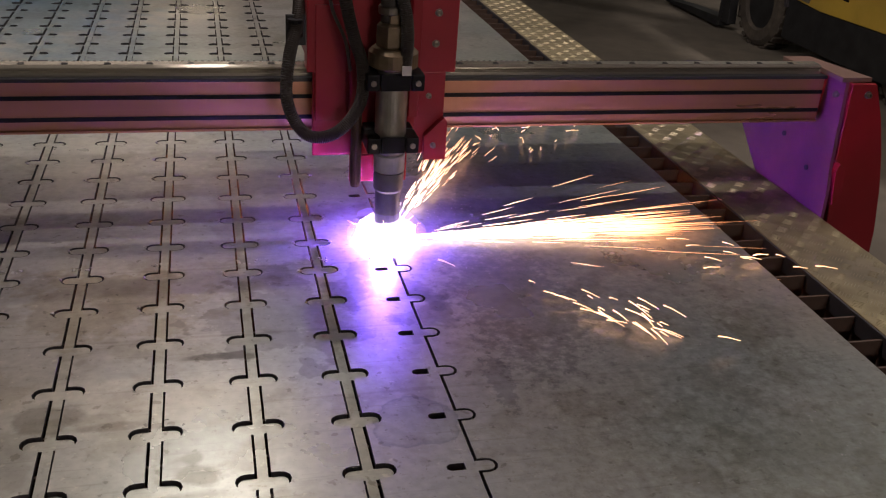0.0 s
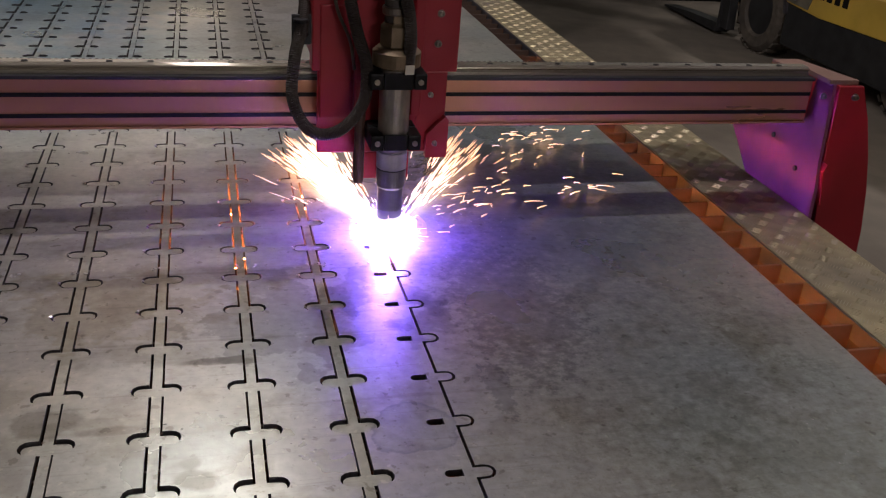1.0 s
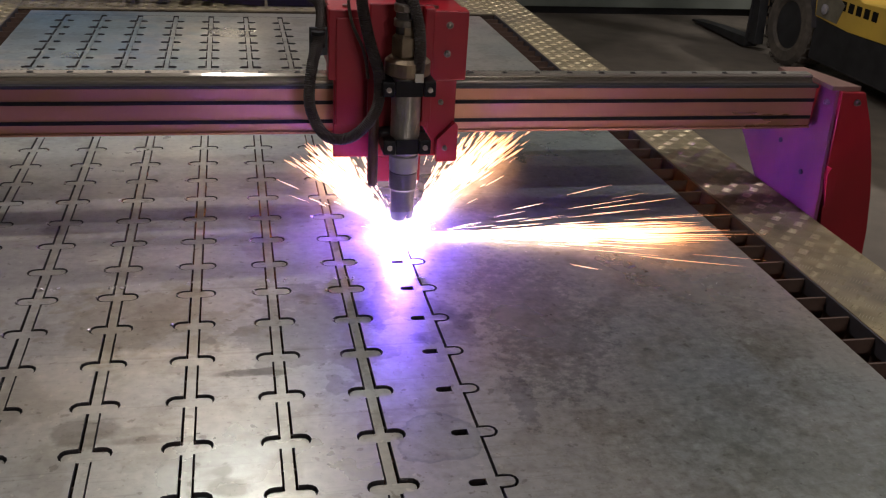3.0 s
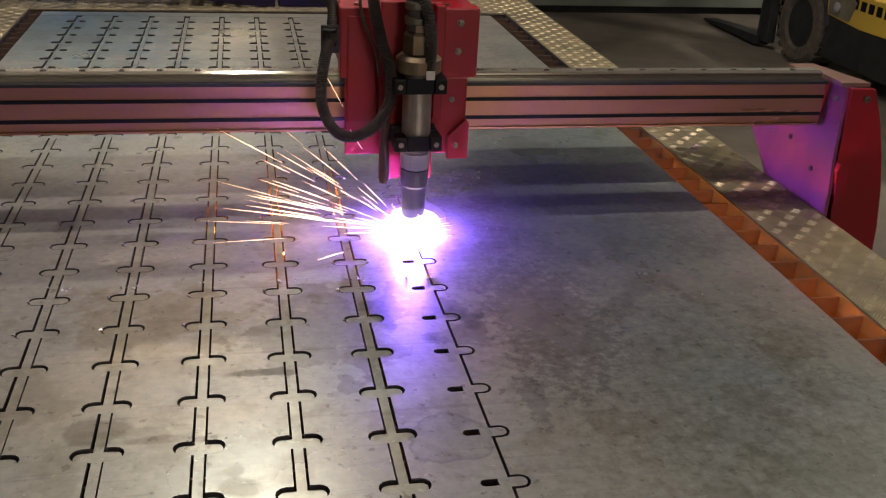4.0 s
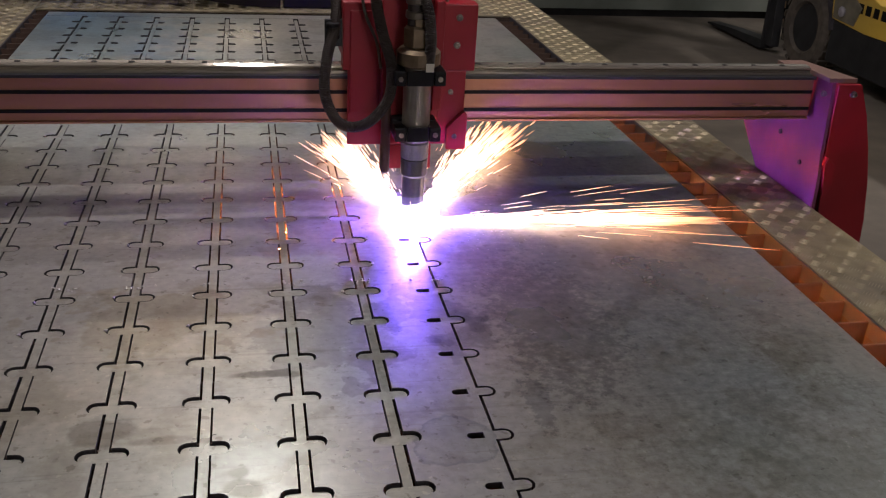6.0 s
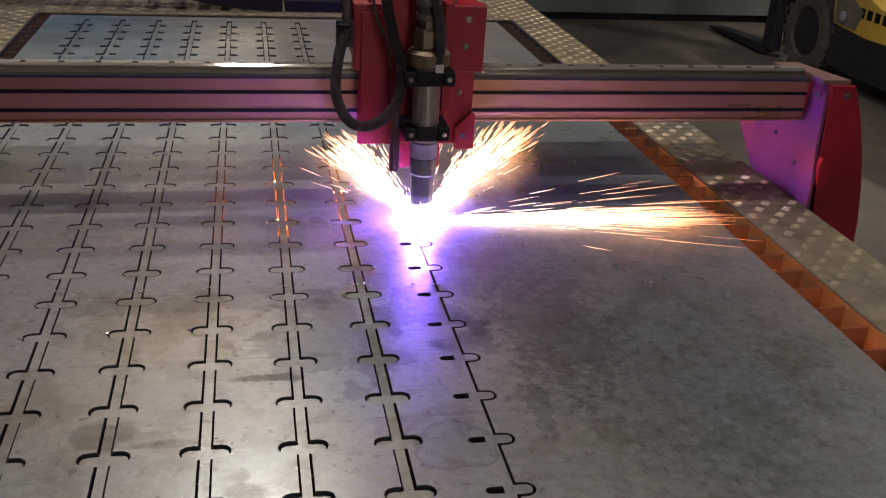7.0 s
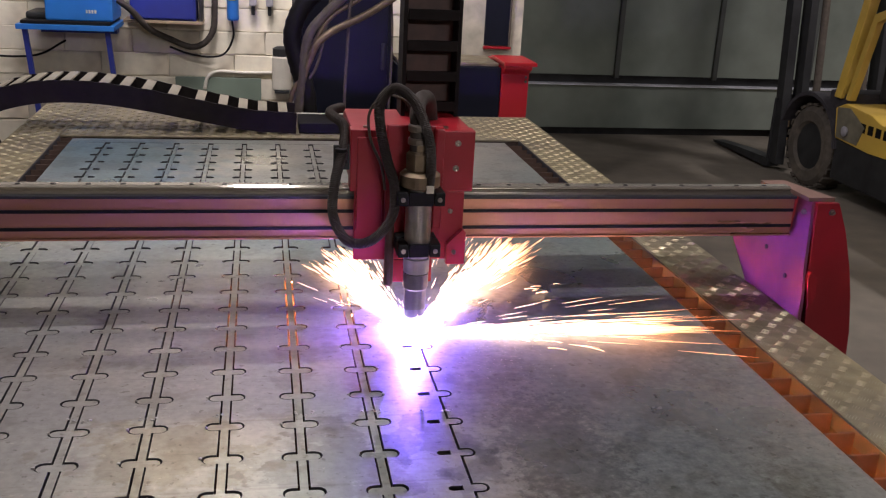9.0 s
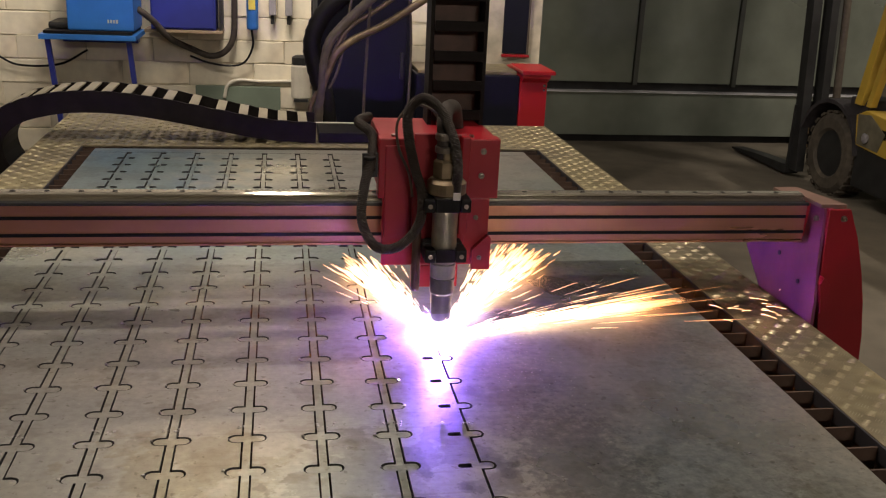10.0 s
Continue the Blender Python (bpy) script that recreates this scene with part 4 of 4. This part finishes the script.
# ---- along the brick wall ----
bench = thing("steel_stand", "blue steel stand with slim legs against the brick wall", "stand")
part("top", box(-1.50, -1.03, 4.32, 4.70, 1.052, 1.078, 0.003), M_BLUE, bench)
part("top_mat", box(-1.48, -1.05, 4.34, 4.69, 1.0785, 1.095, 0.003), M_BLACK, bench, "black rubber mat")
part("wall_bracket", box(-1.46, -1.07, 4.7005, 4.80, 1.0, 1.05, 0.002), M_DBLUE, bench)
for x, y in ((-1.465, 4.36), (-1.07, 4.36)):
    part("leg", tube([(x, y, 1.0515), (x + 0.09, y, 0.0)], 0.017, 4), M_DBLUE, bench)
unit = thing("welding_unit", "bright blue welding unit standing on the blue stand", "welding unit")
part("case", box(-1.365, -1.04, 4.37, 4.68, 1.096, 1.55, 0.008), M_BLUE, unit)
for i in range(4):
    part("mark", box(-1.17 + i * 0.014, -1.161 + i * 0.014, 4.3685, 4.3698, 1.135, 1.152), M_CREAM, unit)
part("side_box", box(-1.47, -1.366, 4.42, 4.66, 1.096, 1.13, 0.012), M_DARK, unit)
locker = thing("wall_cabinet", "deep blue wall cabinet on a worn wooden shelf", "wall cabinet")
part("case", box(-0.985, -0.645, 4.60, 4.775, 1.09, 1.7, 0.004), M_DBLUE, locker)
part("door", box(-0.975, -0.655, 4.588, 4.5995, 1.10, 1.69, 0.003), M_DBLUE, locker)
part("shelf", box(-1.02, -0.61, 4.59, 4.775, 1.074, 1.0895, 0.002), mat("worn_wood", (0.30, 0.22, 0.14), 0.7, 0, 0.25, 20, 0.1, 60, stretch=(0.3, 3, 3)), locker, "worn wooden shelf")
part("side_board", box(-0.628, -0.612, 4.60, 4.775, 1.09, 1.7, 0.002), M_DARK, locker)
for nm, lab, r, kn in (("wall_hose", "dark grey hose looped along the brick wall", 0.017, [(-1.04, 4.52, 1.20), (-0.97, 4.55, 1.14), (-0.89, 4.62, 1.04), (-0.785, 4.72, 0.975), (-0.69, 4.72, 0.94), (-0.615, 4.72, 0.96), (-0.565, 4.72, 1.03), (-0.552, 4.72, 1.15), (-0.55, 4.72, 1.5)]),
                       ("power_lead", "thin black power lead hanging on the wall", 0.006, [(-0.46, 4.72, 1.09), (-0.455, 4.73, 1.0), (-0.50, 4.74, 0.91), (-0.58, 4.74, 0.885), (-0.70, 4.74, 0.90), (-0.80, 4.74, 0.935)]),
                       ("wall_cable", "pale cable clipped along the brick wall", 0.010, [(-0.62, 4.77, 0.70), (-0.60, 4.77, 0.77), (-0.54, 4.775, 0.80), (-0.40, 4.775, 0.795), (-0.2, 4.775, 0.80), (0.1, 4.775, 0.80)]),
                       ("power_lead", "thin black power lead hanging on the wall", 0.006, [(-1.9, 4.76, 0.98), (-1.8, 4.76, 0.90), (-1.7, 4.76, 0.86), (-1.5, 4.76, 0.87), (-1.35, 4.77, 0.95)]),
                       ("riser_pipe", "dark pipe running up the brick wall", 0.011, [(-0.125, 4.75, 0.93), (-0.12, 4.76, 1.2), (-0.118, 4.76, 2.4)]),
                       ("riser_pipe", "dark pipe running up the brick wall", 0.007, [(-0.055, 4.75, 1.1), (-0.05, 4.76, 1.3), (-0.05, 4.76, 2.4)])):
    m_ = {"wall_cable": M_CREAM, "wall_hose": M_HOSE}.get(nm, M_BLACK)
    tagged(part(nm, tube(spline(kn, 36), r, 10), m_, smooth=True), lab, "hose" if "hose" in nm else ("pipe" if "pipe" in nm else "cable"))
gauge = thing("gas_regulator", "light blue cylindrical regulator with yellow label on the wall", "regulator")
part("body", lathe([(0.028, 1.09), (0.032, 1.10), (0.032, 1.40), (0.02, 1.42)], 16, at=(-0.455, 4.735, 0)), M_BLUE, gauge)
part("label", box(-0.475, -0.438, 4.701, 4.7025, 1.20, 1.36), mat("yellow_label", (0.75, 0.62, 0.10), 0.5), gauge, "yellow label")
for x in (-0.345, -0.255):
    v = thing("wall_valve", "small grey wall valve with dark nozzle", "valve", group="wall valves")
    part("body", box(x - 0.02, x + 0.02, 4.72, 4.775, 1.17, 1.30, 0.006), M_CUP, v)
    part("nozzle", lathe([(0.008, 1.12), (0.010, 1.125), (0.010, 1.1695)], 10, at=(x, 4.745, 0)), M_DARK, v)
can = thing("canister", "white plastic canister with dark cap on the wall", "canister")
part("body", lathe([(0.05, 0.715), (0.054, 0.72), (0.054, 0.895), (0.045, 0.905)], 20, at=(-0.19, 4.72, 0)), M_CREAM, can)
part("cap", lathe([(0.05, 0.9055), (0.05, 0.945), (0.03, 0.955)], 20, at=(-0.19, 4.72, 0)), M_DARK, can, "dark cap")
part("bracket", box(-0.23, -0.15, 4.66, 4.799, 0.70, 0.714, 0.002), M_DARK, can)
tagged(part("wall_board", box(-0.78, -0.305, 4.775, 4.795, 0.45, 0.765, 0.004), M_GREEN), "grey-green board fixed low on the brick wall", "board")
win = thing("door_1", "narrow dark glazed door with red sill in the brick wall", "door", kind="structure")
part("leaf", box(0.99, 1.135, 4.782, 4.799, 0.99, 2.6, 0.002), M_NAVY, win)
part("frame", box(1.135, 1.145, 4.775, 4.799, 0.98, 2.6, 0.002), M_CABLE, win)
part("sill", box(0.985, 1.15, 4.765, 4.799, 0.970, 0.985, 0.003), M_RED, win, "red sill")

# bricks, each its own piece on the backing wall
BH, BL, J = 0.128, 0.36, 0.005
meshes = []
for k in range(4):
    gk = random.Random(40 + k)
    bm = box(0, BL - J, -0.014, 0, 0, BH - J, 0.004)
    for v in bm.verts:
        if v.co.y < -0.005:
            v.co += Vector((gk.uniform(-0.004, 0.004), gk.uniform(-0.004, 0.003), gk.uniform(-0.004, 0.003)))
    ob = part("brick", bm, M_BRICK, brick_wall)
    meshes.append(ob.data)
    bpy.data.objects.remove(ob)
g = random.Random(9)
for j in range(3, 14):
    off = -2.30 + (BL / 2 if j % 2 else 0) + g.uniform(-0.06, 0.06)
    for i in range(10):
        x = off + i * BL
        if x + BL > 1.23 or (0.985 - BL < x < 1.15 and j * BH > 0.85):
            continue
        ob = new("brick", meshes[g.randrange(4)])
        ob.parent = brick_wall
        ob.location = (x, WY - 0.0, j * BH)

# ---- forklift ----
fork = thing("forklift", "parked yellow and black forklift truck with dusty tyres", "forklift")
FX = 3.50


def wheel(x, y, r, w):
    ty = part("wheel", lathe([(r * 0.56, 0.02), (r * 0.62, 0.0), (r * 0.86, -0.002), (r * 0.97, 0.02), (r, 0.05), (r, w - 0.05), (r * 0.97, w - 0.02), (r * 0.86, w), (r * 0.56, w)], 40, axis="x", caps=False), M_TYRE, fork, "dusty pneumatic tyre")
    ty.location = (x, y, r)
    rim = part("rim", lathe([(r * 0.56, 0.021), (r * 0.52, 0.03), (r * 0.48, 0.09), (r * 0.30, 0.10), (r * 0.28, 0.05), (r * 0.16, 0.045), (r * 0.12, 0.06)], 30, axis="x"), M_DARK, ty)
    for k in range(22):
        a = 2 * math.pi * k / 22
        for s0, s1, tw in ((0.0, w * 0.5, 0.10), (w * 0.5, w, -0.10)):
            b = box(s0 + 0.012, s1 - 0.006, -0.022, 0.022, r - 0.004, r + 0.014, 0.003)
            lug = part("tread_lug", b, M_TYRE, ty) if k == 0 else new("tread_lug", lugs[s0])
            if k == 0:
                lugs[s0] = lug.data
            lug.parent = ty
            lug.rotation_euler = (a + (0.07 if s0 else 0), 0, 0)
    for k in range(5):
        a = 2 * math.pi * k / 5
        nut = part("wheel_nut", lathe([(0.012, 0.036), (0.012, 0.05)], 6, axis="x", at=(0, r * 0.22 * math.cos(a), r * 0.22 * math.sin(a))), M_DARK, ty)
    return ty


lugs = {}
wheel(FX + 0.02, 5.32, 0.29, 0.20)
wheel(FX + 0.85, 5.32, 0.29, 0.20)
lugs = {}
wheel(FX + 0.06, 3.75, 0.25, 0.17)
wheel(FX + 0.84, 3.75, 0.25, 0.17)
part("chassis", box(FX + 0.01, FX + 1.05, 3.10, 4.98, 0.14, 0.42, 0.02), M_DARK, fork, "black chassis side")
part("side_panel", prism([(3.10, 0.44), (4.60, 0.40), (4.98, 0.425), (5.02, 0.62), (4.92, 0.665), (4.62, 0.64), (4.50, 0.60), (3.10, 0.68)], FX, FX + 1.06, "x", bevel=0.008), M_YELLOW, fork, "scratched yellow side panel")
part("counterweight", prism([(2.75, 0.20), (2.70, 0.6), (2.80, 0.95), (3.60, 1.0), (3.60, 0.681), (3.095, 0.681), (3.095, 0.20)], FX + 0.02, FX + 1.04, "x", bevel=0.03), M_YELLOW, fork)
part("step_recess", prism([(4.72, 0.425), (4.96, 0.435), (4.99, 0.63), (4.85, 0.645), (4.67, 0.55)], FX - 0.006, FX + 0.0, "x", bevel=0.002), mat("grimy_lens", (0.22, 0.20, 0.14), 0.35, 0.1, 0.3, 12), fork, "grimy clear lamp cover")
part("lamp", lathe([(0.03, 0.0), (0.035, -0.012), (0.02, -0.02)], 16, axis="x", at=(FX - 0.006, 4.86, 0.49)), M_CUP, fork)
fender = []
for k in range(11):
    a = math.radians(8 + 15.4 * k)
    fender.append((5.32 - 0.375 * math.cos(a), 0.30 + 0.375 * math.sin(a)))
inner = [(5.32 + (y - 5.32) * 0.93, 0.30 + (z - 0.30) * 0.93) for y, z in fender]
part("fender", prism(fender + inner[::-1], FX - 0.01, FX + 0.24, "x"), M_FRAME, fork, "dark mudguard over the front tyre")
part("cowl", box(FX + 0.05, FX + 1.0, 4.96, 5.20, 0.42, 0.72, 0.02), M_FRAME, fork)
for dx in (0.0, 0.94):
    part("guard_post", prism([(5.10, 0.68), (5.02, 0.68), (4.72, 2.1), (4.79, 2.1)], FX + 0.02 + dx, FX + 0.09 + dx, "x", bevel=0.008), M_YELLOW, fork, "yellow overhead guard post")
    part("inner_post", prism([(4.98, 0.68), (4.93, 0.68), (4.79, 1.2), (4.60, 1.28), (4.60, 1.33), (4.83, 1.25)], FX + 0.03 + dx, FX + 0.08 + dx, "x", bevel=0.005), M_YELLOW, fork)
    part("guard_post", prism([(3.55, 1.0), (3.48, 1.0), (3.55, 2.1), (3.62, 2.1)], FX + 0.02 + dx, FX + 0.09 + dx, "x", bevel=0.008), M_YELLOW, fork)
    part("mast_channel", prism([(5.70, 0.06), (5.80, 0.06), (6.00, 2.3), (5.90, 2.3)], FX + 0.02 + dx * 0.8, FX + 0.09 + dx * 0.8, "x", bevel=0.006), M_DARK, fork, "black mast channel")
    part("mast_channel", prism([(5.66, 0.10), (5.78, 0.10), (5.97, 2.25), (5.85, 2.25)], FX + 0.14 + dx * 0.65, FX + 0.20 + dx * 0.65, "x", bevel=0.006), M_DARK, fork)
    part("lift_cylinder", tube([(FX + 0.28 + dx * 0.4, 5.70, 0.2), (FX + 0.28 + dx * 0.4, 5.88, 2.1)], 0.028, 14), M_CABLE, fork)
    part("fork_blade", prism([(5.82, 0.02), (5.82, 0.09), (6.30, 0.07), (6.72, 0.035), (6.72, 0.02)], FX + 0.0 + dx * 0.7, FX + 0.11 + dx * 0.7, "x", bevel=0.003), M_DARK, fork, "worn steel fork blade")
    part("fork_shank", box(FX + 0.0 + dx * 0.7, FX + 0.11 + dx * 0.7, 5.805, 5.8195, 0.03, 0.55, 0.003), M_DARK, fork)
part("overhead_guard", box(FX + 0.02, FX + 1.03, 3.55, 4.80, 2.101, 2.15, 0.01), M_YELLOW, fork)
for z in (0.25, 0.5):
    part("carriage_bar", box(FX + 0.02, FX + 0.98, 5.801, 5.8045, z, z + 0.08, 0.001), M_DARK, fork)
part("seat", box(FX + 0.30, FX + 0.75, 3.9, 4.35, 0.70, 0.84, 0.04), M_BLACK, fork)
part("seat_back", box(FX + 0.30, FX + 0.75, 3.78, 3.90, 0.84, 1.35, 0.04), M_BLACK, fork)
part("dash", box(FX + 0.25, FX + 0.8, 4.75, 4.95, 0.681, 1.05, 0.03), M_DARK, fork)
for i in range(6):
    part("mark", box(FX - 0.0015, FX - 0.0002, 4.74 - i * 0.082, 4.795 - i * 0.082, 0.515, 0.575), M_BLACK, fork)
tagged(part("wood_block", box(4.28, 4.45, 6.80, 6.95, 0.0, 0.24, 0.01), mat("raw_wood", (0.25, 0.17, 0.10), 0.8, 0, 0.25, 12)), "short wooden block against the plinth", "wood block")

# unseen lamp bodies, one at each area light, the added fill included
for x, y, z, w, d, e, tilt in LAMPS:
    fx = thing("unseen_lamp", "white lamp tray on a rod, added out of view at each light", "lamp", pose(x, y, z + 0.02), "ceiling lamps")
    part("tray", box(-w / 2 - 0.03, w / 2 + 0.03, -d / 2 - 0.03, d / 2 + 0.03, 0.02, 0.07, 0.01), M_CREAM, fx)
    part("rod", lathe([(0.006, 0.07), (0.006, 4.78 - z)], 8), M_DARK, fx)

# ---- what moves, and when ----
# seconds, torch x, torch y
TORCH = [(0.0, -0.022, 0.566), (0.5, -0.006, 0.587), (1.0, -0.011, 0.600), (1.5, -0.025, 0.601), (2.0, -0.025, 0.617), (2.5, -0.024, 0.638), (3.0, -0.024, 0.662),
         (3.75, -0.022, 0.672), (4.5, -0.021, 0.681), (5.0, -0.023, 0.695), (5.5, -0.024, 0.719), (6.25, -0.016, 0.742), (7.0, -0.003, 0.760), (7.5, -0.009, 0.767), (8.0, -0.026, 0.774),
         (8.5, -0.026, 0.797), (9.0, -0.025, 0.816), (9.5, -0.024, 0.838), (10.0, -0.008, 0.852)]


def torch_at(t):
    return float(np.interp(t, [r[0] for r in TORCH], [r[1] for r in TORCH])), float(np.interp(t, [r[0] for r in TORCH], [r[2] for r in TORCH]))


# spans of time in which each jet leaves over the sheet; else it goes down through the cut
RIGHT_ON = [(-1, 0.65), (1.75, 3.45), (4.85, 7.15), (8.05, 11)]
BACK_ON = [(0.45, 0.95), (1.55, 3.12), (4.78, 7.34), (8.06, 9.55), (9.96, 11)]
THIN_ON = [(-1, 0.45), (0.97, 1.04), (3.15, 3.3), (7.35, 7.44), (7.95, 8.05), (9.56, 9.94)]
LEFT_ON = [(0.38, 1.02), (1.45, 3.12), (4.46, 7.52), (7.96, 9.55), (9.96, 11)]
SIDE_ON = [(1.36, 1.54), (4.0, 4.34), (4.56, 4.72), (7.74, 7.94)]
EMBERS_OFF = [(-1, 0.05), (1.35, 1.7), (2.95, 3.9), (4.55, 4.85), (7.75, 8.05), (9.35, 9.65), (9.95, 11)]


def inside(t, spans):
    return any(a <= t <= b for a, b in spans)


def jet_rows(spans, yaw, seed, sway):
    g = random.Random(seed)
    rows, roll = [], 0.0
    for i in range(101):
        t = i / 10
        x, y = torch_at(t)
        roll += g.uniform(25, 60)
        turn = yaw + g.uniform(-sway, sway)
        if callable(yaw_at.get(seed)):
            turn += yaw_at[seed](t)
        down = 0 if inside(t, spans) else 84
        rows.append((t, Matrix.Translation((x, y, PLATE + 0.004)) @ pose(0, 0, 0, 0, 0, turn) @ pose(0, 0, 0, 0, down, 0) @ pose(0, 0, 0, g.choice((-6, 6)) if not down else roll % 30, 0, 0)))
    return rows


yaw_at = {11: lambda t: 13 if t > 9.6 else (-1 if t < 0.4 else -6)}


def motions():
    walk(gantry, [(t, pose(0, y, 0)) for t, x, y in TORCH])
    walk(carriage, [(t, pose(x, y, 0)) for t, x, y in TORCH])
    g = random.Random(5)
    walk(arc, [(i / 10, pose(*torch_at(i / 10), 0.908 + g.uniform(-0.001, 0.001), 0, 0, (i * 37) % 60)) for i in range(101)])
    walk(right_jet, jet_rows(RIGHT_ON, 0, 11, 2))
    walk(back_jet, jet_rows(BACK_ON, 57, 12, 3))
    walk(left_jet, jet_rows(LEFT_ON, 107, 13, 4))
    walk(thin_jet, jet_rows(THIN_ON, 60, 14, 3))
    walk(side_spray, jet_rows(SIDE_ON, 165, 15, 12))
    for ob, t, cx, cy, turn in clusters:
        rows = []
        for dt in (-9, -0.3, -0.2, -0.1, 0, 0.1, 0.25, 0.5, 11):
            s = t + dt
            if dt in (-9, 11):
                s = 0.0 if dt < 0 else 10.0
            if s < 0 or s > 10 or (rows and s <= rows[-1][0] + 0.04):
                continue
            x, y = torch_at(t)
            f = {-0.3: 0.1, -0.2: 0.35, -0.1: 0.7, 0: 1.0, 0.1: 1.25}.get(dt)
            if dt == -9 and t <= 0.06:
                f = 1.0
            if dt == 11 and t > 9.9:
                f = 1.0
            if f is None:
                away = Matrix.Translation((x + 0.1, y, 0.72)) if s < t else Matrix.Translation((x + (cx - x) * 1.3, y + (cy - y) * 1.3, 0.70))
                rows.append((s, away @ pose(0, 0, 0, 0, 0, turn)))
            else:
                z = PLATE + 0.03 * math.sin(min(1, f) * math.pi) + 0.002
                rows.append((s, Matrix.Translation((x + (cx - x) * f, y + (cy - y) * f, z if f > 0.3 else 0.80)) @ pose(0, 0, 0, 0, 0, turn)))
        walk(ob, rows)
    walk(embers, [(i / 10, pose(0, torch_at(i / 10)[1], 0.79 if inside(i / 10, EMBERS_OFF) else PLATE)) for i in range(101)])
    walk(stream, [(i / 10, pose(0, 0, 0.45 if inside(i / 10, EMBERS_OFF) else PLATE)) for i in range(101)])


motions()
